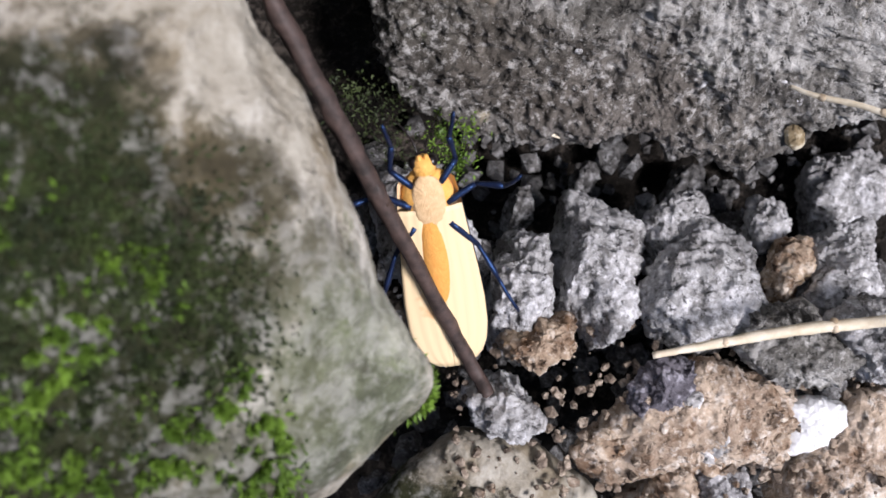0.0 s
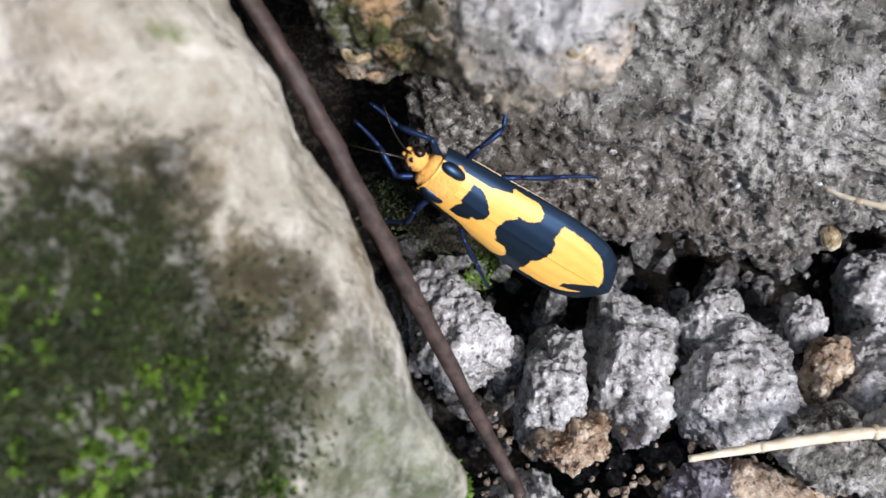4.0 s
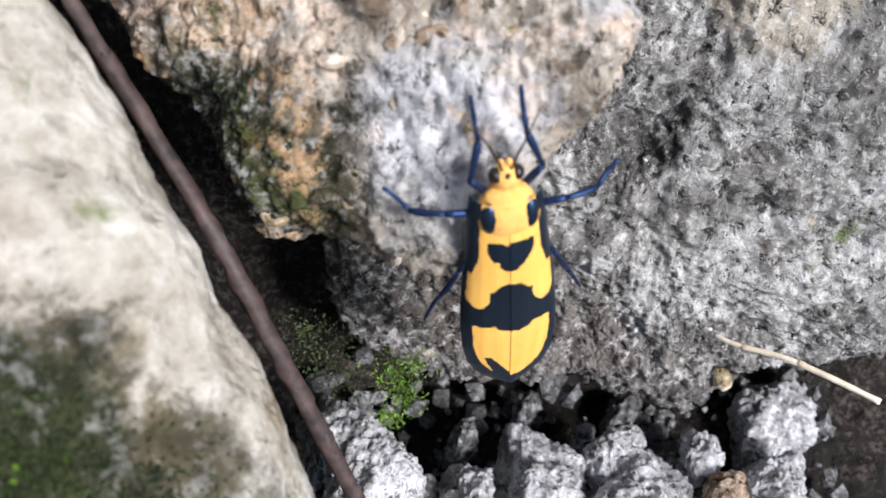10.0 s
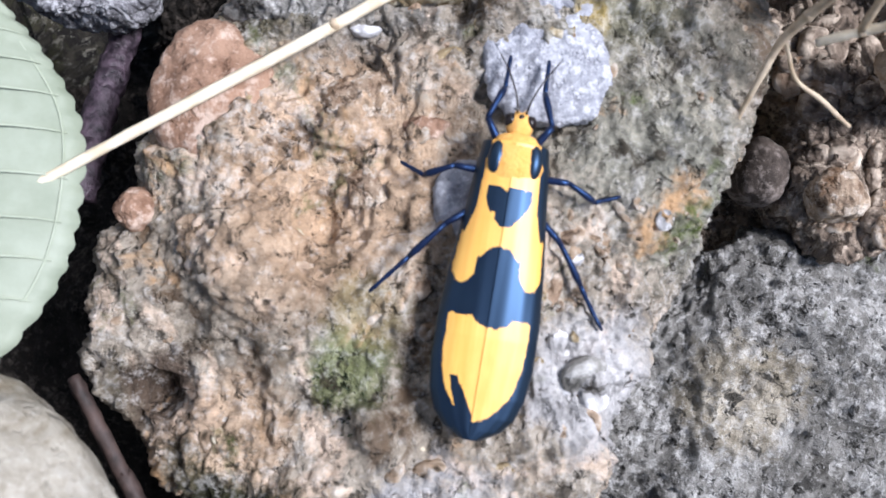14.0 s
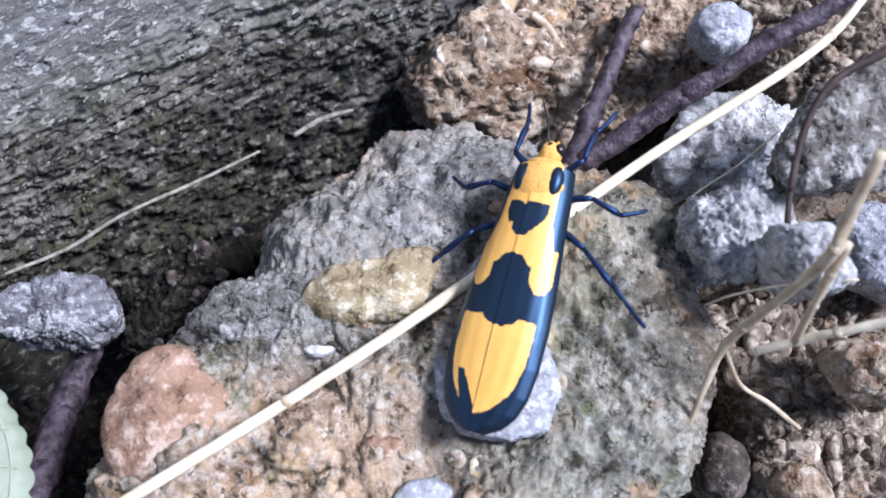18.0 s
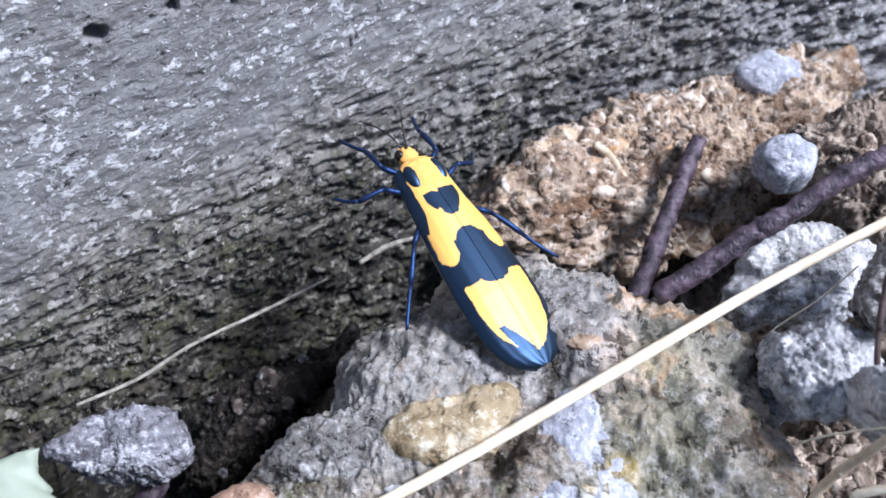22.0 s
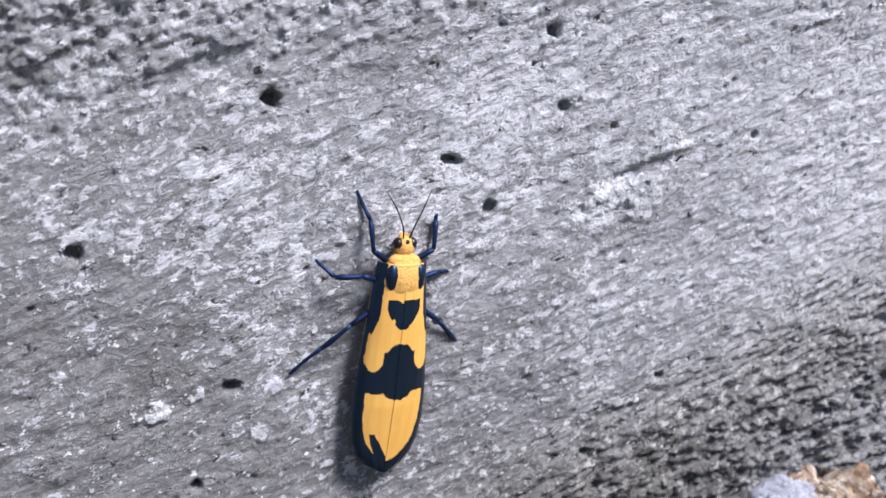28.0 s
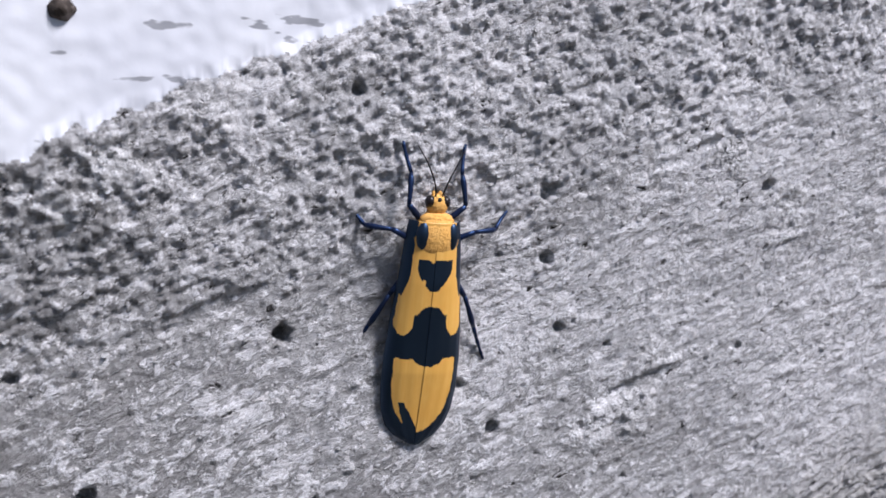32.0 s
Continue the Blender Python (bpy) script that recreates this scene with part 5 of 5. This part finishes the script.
grit("grit", 900, (0, 70, -45, 4), 1.2, M_BROWN, "brown crumbs of earth on the bed", 12, lambda x, y: 16 + 0.1 * (-y) + 0.0 * x)
grit("grit", 300, (-60, 18, 105, 150), 2.4, M_SOIL, "crumbs of soil in the gap below the wall, coloured as in shade", 14, lambda x, y: ground_height(x, y) + 1)
grit("grit", 600, (22, 90, 70, 150), 2.6, M_BROWN, "brown crumbs of earth at the wall's foot", 13, lambda x, y: ground_height(x, y) + 1)
drop = new("dewdrop", rock_mesh("dewdrop", [(0.5, 0), (0.35, 0.35), (0, 0.5), (-0.35, 0.35), (-0.5, 0), (-0.35, -0.35), (0, -0.5), (0.35, -0.35)], 0.5, 0.2, 0.0, 1, size=10))
drop.data.materials.append(M_QUARTZ)
drop.matrix_basis = base_frame((-0.0236, 0.0026, 0.0733), (0.5, -0.1, 0.85))
tagged(drop, "glinting white dewdrop on the moss", "dewdrop")
dropping = rock_mesh("pellet", [(1.6, 0), (1, 1.1), (-0.6, 1.3), (-1.6, 0.3), (-1.1, -1.0), (0.6, -1.2)], 1.2, 1.2, 0.3, 4, size=14)
pellet = new("pellet", dropping)
pellet.data.materials.append(M_DARK)
pellet.matrix_basis = on_wall(-41.5, 216.0, 0.0)
tagged(pellet, "small dark pellet stuck on the white paint", "pellet")


# ---- the moth ----
def wing_black(u, v):
    """Whether the wing is black at u (-1..1 across both wings) and v (0 head .. 1 tail); the scales make the edges ragged."""
    v += 0.004 * noise.noise(Vector((u * 9, v * 40, 1))) + 0.003 * noise.noise(Vector((u * 30, v * 90, 2)))
    u += 0.018 * noise.noise(Vector((u * 8, v * 34, 5))) + 0.012 * noise.noise(Vector((u * 24, v * 80, 6)))
    a = abs(u)
    if v < 0.40:
        top = 0.258 + 0.012 * max(0.0, 1 - abs(u + 0.12) / 0.16)
        shield = top < v < 0.378 and a < 0.58 * (1 - max(0.0, (v - 0.29) / 0.088) ** 1.5 * 0.8) and not (-0.46 < u < -0.3 and v > 0.335)
        return shield or a > 0.74 + 0.12 * max(0.0, (v - 0.32) / 0.08)
    dome = a < 0.47 and v > 0.437 + 0.05 * (a / 0.47) ** 3
    if v < 0.47 and a < 0.93 and not dome and (v < 0.44 or a < 0.9):
        return False
    if v < 0.57:
        return dome or ((a - 0.7) / 0.23) ** 2 + max(0.0, (v - 0.49) / 0.062) ** 2 > 1
    if v > 0.642 + 0.03 * max(0.0, 1 - ((u - 0.05) / 0.42) ** 2) and v < 0.95:
        tick = 0.82 < v < 0.95 and -0.62 + (v - 0.82) * 1.5 < u < -0.45 + (v - 0.82) * 3.4
        return tick or a > 0.8 * max(0.0, 1 - ((v - 0.62) / 0.325) ** 4) ** 0.5
    return True


def half_width(v):
    w = np.interp(v, [0.12, 0.2, 0.35, 0.5, 0.65, 0.78, 0.87, 0.93, 0.97, 1.0], [3.6, 4.0, 4.5, 5.1, 5.5, 5.5, 5.1, 4.3, 3.1, 1.2])
    return float(w)


def wing_mesh(side):
    """One forewing, rolled down from the midline to its outer edge."""
    rows, cols = 210, 64
    verts, faces, mats = [], [], []
    for i in range(rows + 1):
        v = 0.12 + 0.88 * i / rows
        y = 18 - 36 * v
        w = half_width(v)
        h = np.interp(v, [0.12, 0.35, 0.7, 1.0], [3.0, 3.3, 2.9, 1.7])
        for k in range(cols + 1):
            f = k / cols
            phi = f * 1.42
            x = w * math.sin(phi) / math.sin(1.42)
            z = h * (math.cos(phi) ** 0.85) - 0.35 + (0.06 if side > 0 else 0.0) + 0.015 * math.sin(f * 26 + v * 4) * (0.3 + v)
            verts.append((side * (x - (0.25 if side > 0 else 0.0) * (1 - f)) / 1000, y / 1000, z / 1000))
    for i in range(rows):
        for k in range(cols):
            a = i * (cols + 1) + k
            q = (a, a + 1, a + cols + 2, a + cols + 1)
            faces.append(q if side < 0 else q[::-1])
            u = side * math.sin((k + 0.5) / cols * 1.42) / math.sin(1.42)
            mats.append(1 if wing_black(u, 0.12 + 0.88 * (i + 0.5) / rows) else 0)
    me = mesh_of("forewing", verts, faces)
    for m in (M_WING, M_WING_BLACK, M_CREAM, M_CREAM):
        me.materials.append(m)
    me.polygons.foreach_set("material_index", mats)
    return me


def hind_mesh(side):
    verts, faces = [], []
    for i in range(31):
        v = 0.22 + 0.76 * i / 30
        w = half_width(v) * 0.97
        for k in range(13):
            f = k / 12
            verts.append((side * w * f / 1000, (18 - 36 * v) / 1000, (-0.5 + 0.5 * f * f + 0.05 * math.sin(f * 22 + v * 6)) / 1000))
    for i in range(30):
        for k in range(12):
            a = i * 13 + k
            q = (a, a + 1, a + 14, a + 13)
            faces.append(q if side < 0 else q[::-1])
    return mesh_of("hindwing", verts, faces)


def ball(name, centre, radii, material, parent, label="", fuzz=0.0, seg=28):
    bm = bmesh.new()
    bmesh.ops.create_uvsphere(bm, u_segments=seg, v_segments=seg // 2, radius=1)
    for vert in bm.verts:
        k = 1 + fuzz * noise.noise(vert.co * 6)
        vert.co = Vector([(c + r * q * k) / 1000 for c, r, q in zip(centre, radii, vert.co)])
    for face in bm.faces:
        face.smooth = True
    me = bpy.data.meshes.new(name)
    bm.to_mesh(me)
    bm.free()
    return part(name, me, material, parent, label)


# Legs: hip, then the ends of thigh, shin and foot (mm from the hip)
LEG_SPOTS = {"fore": ((1.7, 13.4, 0.0), ((2.3, 2.4, 0.7), (1.7, 6.4, -0.4), (2.4, 10.4, -2.0))),
             "middle": ((2.2, 10.5, -0.2), ((3.9, 0.9, 0.8), (7.3, 0.3, -0.6), (9.8, 2.2, -2.1))),
             "hind": ((2.2, 7.5, -0.2), ((3.9, -3.6, 0.5), (6.9, -7.8, -0.8), (10.2, -12.4, -2.0)))}
LEGS = []
SHRINK = 0.955


def limb(name, a, b, radii, parent, label, sag=0.0):
    """One straight joint of a leg from a to b (mm), with a radius at even steps."""
    a, b = Vector(a), Vector(b)
    n = len(radii) - 1
    pts = [a.lerp(b, i / n) + Vector((0, 0, sag * math.sin(math.pi * i / n))) for i in range(n + 1)]
    return part(name, tube_mesh(name, pts, radii, 10, 0.12, 3), M_LEG, parent, label)


def build_moth():
    moth = new("moth")
    tagged(moth, "orange and blue-black moth with folded glossy wings", "moth")
    for side in (-1, 1):
        w = part("forewing", wing_mesh(side), None, moth, "orange forewing with black bands")
        solid = w.modifiers.new("thickness", "SOLIDIFY")
        solid.thickness, solid.offset, solid.material_offset = 0.00008, -1, 2
        h = part("hindwing", hind_mesh(side), M_CREAM, moth, "pale cream hindwing")
        solid = h.modifiers.new("thickness", "SOLIDIFY")
        solid.thickness = 0.00008
        ball("eye", (side * 1.05, 16.2, 0.75), (0.72, 0.85, 0.85), M_EYE, moth, "black eye", seg=16)
        ball("shoulder_patch", (side * 1.95, 11.7, 1.85), (1.0, 2.05, 1.0), M_WING_BLACK, moth, "glossy blue-black shoulder patch", seg=24)
        ball("palp", (side * 0.42, 17.0, 0.2), (0.36, 0.6, 0.34), M_FUR, moth, "short orange palp", 0.1, 14)
        antenna = curve_points([(side * 0.45, 17.0, 1.1, 0.13), (side * 0.9, 18.8, 1.5, 0.11), (side * 2.0, 21.2, 1.4, 0.1), (side * 3.3, 23.4, 0.6, 0.06)], 6)
        part("antenna", tube_mesh("antenna", [p[:3] for p in antenna], [p[3] for p in antenna], 8), M_EYE, moth, "black antenna")
        for n, (key, (hip, (knee, ankle, toe))) in enumerate(LEG_SPOTS.items()):
            knee, ankle, toe = [(side * x, y, z) for x, y, z in (knee, ankle, toe)]
            leg = limb("leg", (0, 0, 0), knee, (0.42, 0.46, 0.44, 0.4, 0.34), moth, "thin blue-black leg")
            limb("shin", knee, ankle, (0.3, 0.3, 0.34, 0.4, 0.42, 0.3), leg, "blue-black shin", 0.15)
            limb("foot", ankle, toe, (0.26, 0.3, 0.24, 0.28, 0.22, 0.26, 0.18), leg, "black jointed foot", -0.25)
            LEGS.append((leg, tuple(side * c * SHRINK / 1000 if k == 0 else c * SHRINK / 1000 for k, c in enumerate(hip)), side, n))
    ball("head", (0, 15.7, 0.6), (1.45, 1.55, 1.25), M_FUR, moth, "orange furry head", 0.1)
    ball("brow_spot", (0, 16.5, 1.5), (0.35, 0.4, 0.25), M_EYE, moth, "small black spot", seg=12)
    ball("collar", (0, 13.9, 1.05), (2.35, 1.0, 1.25), M_FUR, moth, "orange furry collar", 0.12)
    ball("thorax", (0, 11.3, 1.05), (3.25, 3.6, 2.0), M_FUR, moth, "orange furry thorax", 0.06)
    ball("breast", (0, 11.2, -0.3), (2.1, 3.9, 0.7), M_BREAST, moth, "cream furry underside", 0.12)
    ball("abdomen", (0.3, 1.5, 0.05), (1.75, 8.5, 1.25), M_BELLY, moth, "orange abdomen", 0.05)
    for ob in moth.children_recursive:
        ob.data.transform(Matrix.Scale(SHRINK, 4))
    return moth


def insect_materials():
    n = Net("wing_orange", 0.5)
    n.b.inputs["Specular IOR Level"].default_value = 0.9
    vein, cloud = n.noise(1.0, 3, 0.6, 0.0, (2600, 160, 2600)), n.noise(260, 4, 0.6)
    c = n.mix(n.band(vein, 0.3, 0.7), (0.8, 0.42, 0.07), (0.84, 0.48, 0.1))
    n.bump(vein, 0.2, 0.00003)
    wing = n.done(n.mix(n.math("MULTIPLY", n.band(cloud, 0.45, 0.7), 0.35), c, (0.74, 0.34, 0.04)))
    n = Net("wing_blue_black", 0.42)
    n.b.inputs["Specular IOR Level"].default_value = 1.0
    n.b.inputs["Specular Tint"].default_value = (0.3, 0.55, 1.0, 1)
    n.bump(n.noise(1.0, 3, 0.6, 0.0, (2600, 200, 2600)), 0.2, 0.00002)
    black = n.done(n.mix(n.noise(500, 3), (0.003, 0.004, 0.006), (0.006, 0.01, 0.013)))
    n = Net("wing_cream", 0.6)
    smear = n.band(n.noise(110, 4, 0.6, 0.5), 0.58, 0.68)
    cream = n.done(n.mix(n.math("MULTIPLY", smear, 0.7), (0.78, 0.6, 0.36), (0.6, 0.28, 0.09)))
    tufts = []
    for name, one, two in (("orange_fur", (0.7, 0.33, 0.05), (0.84, 0.5, 0.15)), ("cream_fur", (0.55, 0.33, 0.15), (0.78, 0.58, 0.34)), ("belly_fur", (0.62, 0.25, 0.04), (0.76, 0.4, 0.1))):
        n = Net(name, 0.9)
        n.bump(n.noise(2600, 3, 0.7), 0.9, 0.0002)
        tufts.append(n.done(n.mix(n.noise(1200, 4), one, two)))
    eye = plain("eye_black", (0.006, 0.005, 0.005), (0.016, 0.008, 0.006), 900, 0.3)
    n = Net("leg_black", 0.38)
    n.b.inputs["Specular IOR Level"].default_value = 0.75
    n.b.inputs["Specular Tint"].default_value = (0.2, 0.42, 1.0, 1)
    n.bump(n.noise(2400, 3, 0.7), 0.5, 0.0001)
    leg = n.done(n.mix(n.noise(900, 3), (0.005, 0.006, 0.012), (0.012, 0.018, 0.05)))
    return (wing, black, cream, *tufts, eye, leg)


M_WING, M_WING_BLACK, M_CREAM, M_FUR, M_BREAST, M_BELLY, M_EYE, M_LEG = insect_materials()
moth = build_moth()


# The moth: seconds, place (m), turn (degrees)
MOTH_ROWS = [
    (0, -0.0004, 0.0077, 0.0302, 136.6, 0.8, -171.5),
    (0.5, 0.0020, 0.0118, 0.0386, 135.4, 2.6, -145.3),
    (1, 0.0027, 0.0123, 0.0409, 135.2, 2.5, -148.6),
    (1.5, 0.0036, 0.0128, 0.0417, 128.8, 2.9, -145.2),
    (2, 0.0056, 0.0124, 0.0394, 120.3, -24.3, -103.8),
    (2.2, 0.0054, 0.0135, 0.0351, 128.2, -33.3, -104.0),
    (2.3, 0.0062, 0.0148, 0.0343, 165.9, -59.5, -120.5),
    (2.4, 0.0062, 0.0177, 0.0334, -109.9, -62.7, 175.4),
    (2.5, 0.0064, 0.0180, 0.0332, -94.1, -57.4, 164.7),
    (3.17, 0.0056, 0.0214, 0.0328, -8.2, -68.5, 83.1),
    (3.83, 0.0048, 0.0249, 0.0323, 34.9, -39.5, 44.5),
    (4.5, 0.0023, 0.0286, 0.0322, 39.0, -11.6, 28.4),
    (5, 0.0043, 0.0307, 0.0302, 59.3, -12.7, 4.8),
    (5.5, 0.0054, 0.0322, 0.0358, 67.8, -0.3, 7.1),
    (6, 0.0029, 0.0329, 0.0381, 81.9, 10.3, 11.5),
    (6.4, 0.0074, 0.0340, 0.0373, 86.9, -1.1, 30.8),
    (7, 0.0004, 0.0414, 0.0488, 149.2, 2.8, 46.4),
    (7.5, 0.0021, 0.0399, 0.0494, 145.0, 4.1, 40.3),
    (8, 0.0053, 0.0343, 0.0541, 130.9, 1.9, 36.2),
    (8.5, 0.0068, 0.0307, 0.0560, 117.1, 8.8, 26.5),
    (9, 0.0095, 0.0281, 0.0553, 97.4, 10.6, 18.3),
    (9.5, 0.0124, 0.0298, 0.0574, 76.8, -1.6, 6.9),
    (10, 0.0118, 0.0307, 0.0600, 63.2, -1.6, 11.5),
    (10.5, 0.0107, 0.0341, 0.0697, 53.7, -4.6, -2.7),
    (11, 0.0119, 0.0387, 0.0733, 38.8, -11.5, 0.1),
    (11.5, 0.0116, 0.0445, 0.0752, 18.5, -11.2, 0.2),
    (12, 0.0111, 0.0473, 0.0769, 18.0, -11.5, 0.0),
    (12.5, 0.0099, 0.0526, 0.0788, 16.1, -7.5, -4.4),
    (13, 0.0097, 0.0574, 0.0807, 17.8, -10.5, -2.0),
    (13.5, 0.0091, 0.0636, 0.0843, 24.0, -6.5, -3.6),
    (14, 0.0093, 0.0673, 0.0865, 27.0, -0.4, -8.3),
    (14.5, 0.0109, 0.0755, 0.0913, 29.6, -11.9, -0.8),
    (15, 0.0140, 0.0791, 0.0946, 29.4, -9.5, 2.9),
    (15.5, 0.0130, 0.0825, 0.0948, 32.2, -11.2, -1.8),
    (17.5, 0.0179, 0.0937, 0.0997, 18.4, -5.0, -5.7),
    (18, 0.0164, 0.0962, 0.1021, 31.8, -14.3, -27.9),
    (18.5, 0.0157, 0.0973, 0.1023, 32.1, 2.0, 10.5),
    (19, 0.0153, 0.1018, 0.1043, 27.9, -28.9, -9.8),
    (19.5, 0.0143, 0.1077, 0.1045, 21.2, -28.1, -12.9),
    (20, 0.0119, 0.1129, 0.1050, 8.9, -17.6, 1.7),
    (20.5, 0.0087, 0.1150, 0.1040, 20.5, -3.6, 19.2),
    (21, 0.0060, 0.1161, 0.1044, 20.3, -4.4, 15.5),
    (21.5, 0.0041, 0.1182, 0.1053, 8.0, -9.9, 33.0),
    (22, 0.0027, 0.1193, 0.1063, 21.7, -2.0, 32.6),
    (22.5, 0.0014, 0.1207, 0.1061, 21.0, 5.1, 33.4),
    (23, 0.0002, 0.1190, 0.1089, 24.9, 3.5, 30.8),
    (23.5, -0.0019, 0.1218, 0.1107, 34.7, -0.3, 24.4),
    (24, -0.0033, 0.1250, 0.1152, 46.2, -13.5, 12.0),
    (24.5, -0.0058, 0.1458, 0.1062, 60.2, 1.7, 18.3),
    (25, -0.0068, 0.1467, 0.1113, 76.4, 2.6, 20.8),
    (25.5, -0.0080, 0.1463, 0.1203, 83.6, 13.1, 24.0),
    (26, -0.0090, 0.1472, 0.1263, 91.6, 13.1, 30.2),
    (26.5, -0.0078, 0.1470, 0.1291, 75.8, 10.7, 26.6),
    (28.5, -0.0091, 0.1470, 0.1493, 91.4, 4.8, 25.2),
    (29, -0.0091, 0.1466, 0.1549, 87.7, 4.4, 20.1),
    (29.5, -0.0109, 0.1462, 0.1593, 97.2, 11.6, 26.8),
    (30, -0.0106, 0.1467, 0.1635, 94.5, 10.8, 27.3),
    (30.5, -0.0080, 0.1472, 0.1680, 98.2, 7.9, 23.8),
    (31, -0.0080, 0.1473, 0.1688, 96.8, 10.0, 28.9),
    (31.5, -0.0081, 0.1469, 0.1742, 97.1, 10.2, 25.7),
    (32, -0.0052, 0.1483, 0.1787, 96.4, 4.3, 16.6),
]


def motions():
    """The moth on its way, its legs, and the straw that gives under it."""
    walk(moth, [(t, pose(x, y, z, rx, ry, rz)) for t, x, y, z, rx, ry, rz in MOTH_ROWS])
    for leg, hip, side, n in LEGS:
        rows = []
        for k in range(0, 65):
            t = k * 0.5
            swing = 14 * math.sin(t * 5.1 + n * 2.1 + (0 if side > 0 else math.pi))
            lift = 6 * math.cos(t * 5.1 + n * 2.1 + (0 if side > 0 else math.pi))
            rows.append((t, pose(*hip, 0, lift * side, swing)))
        walk(leg, rows)
    # the straw: seconds, place along y (mm), turn and tilt (degrees)
    sag = [(0, 97.46, 1.05, -0.54), (14.0, 97.46, 1.05, -0.54), (15.0, 96.33, 0.27, -0.13), (18.0, 92.13, 4.95, 2.4), (19.0, 90.45, 1.26, -0.11), (20.0, 92.9, 3.16, 2.59), (21.0, 94.66, -0.18, 0.12), (22.0, 94.73, -2.61, 1.11), (23.0, 96.09, -3.67, 1.59), (24.0, 98.34, -5.92, 2.65), (32, 98.34, -5.92, 2.65)]
    walk(straw, [(t, pose(0, y / 1000, (96.8 + 0.427 * (y - 98)) / 1000, 0, tilt, turn)) for t, y, turn, tilt in sag])


motions()
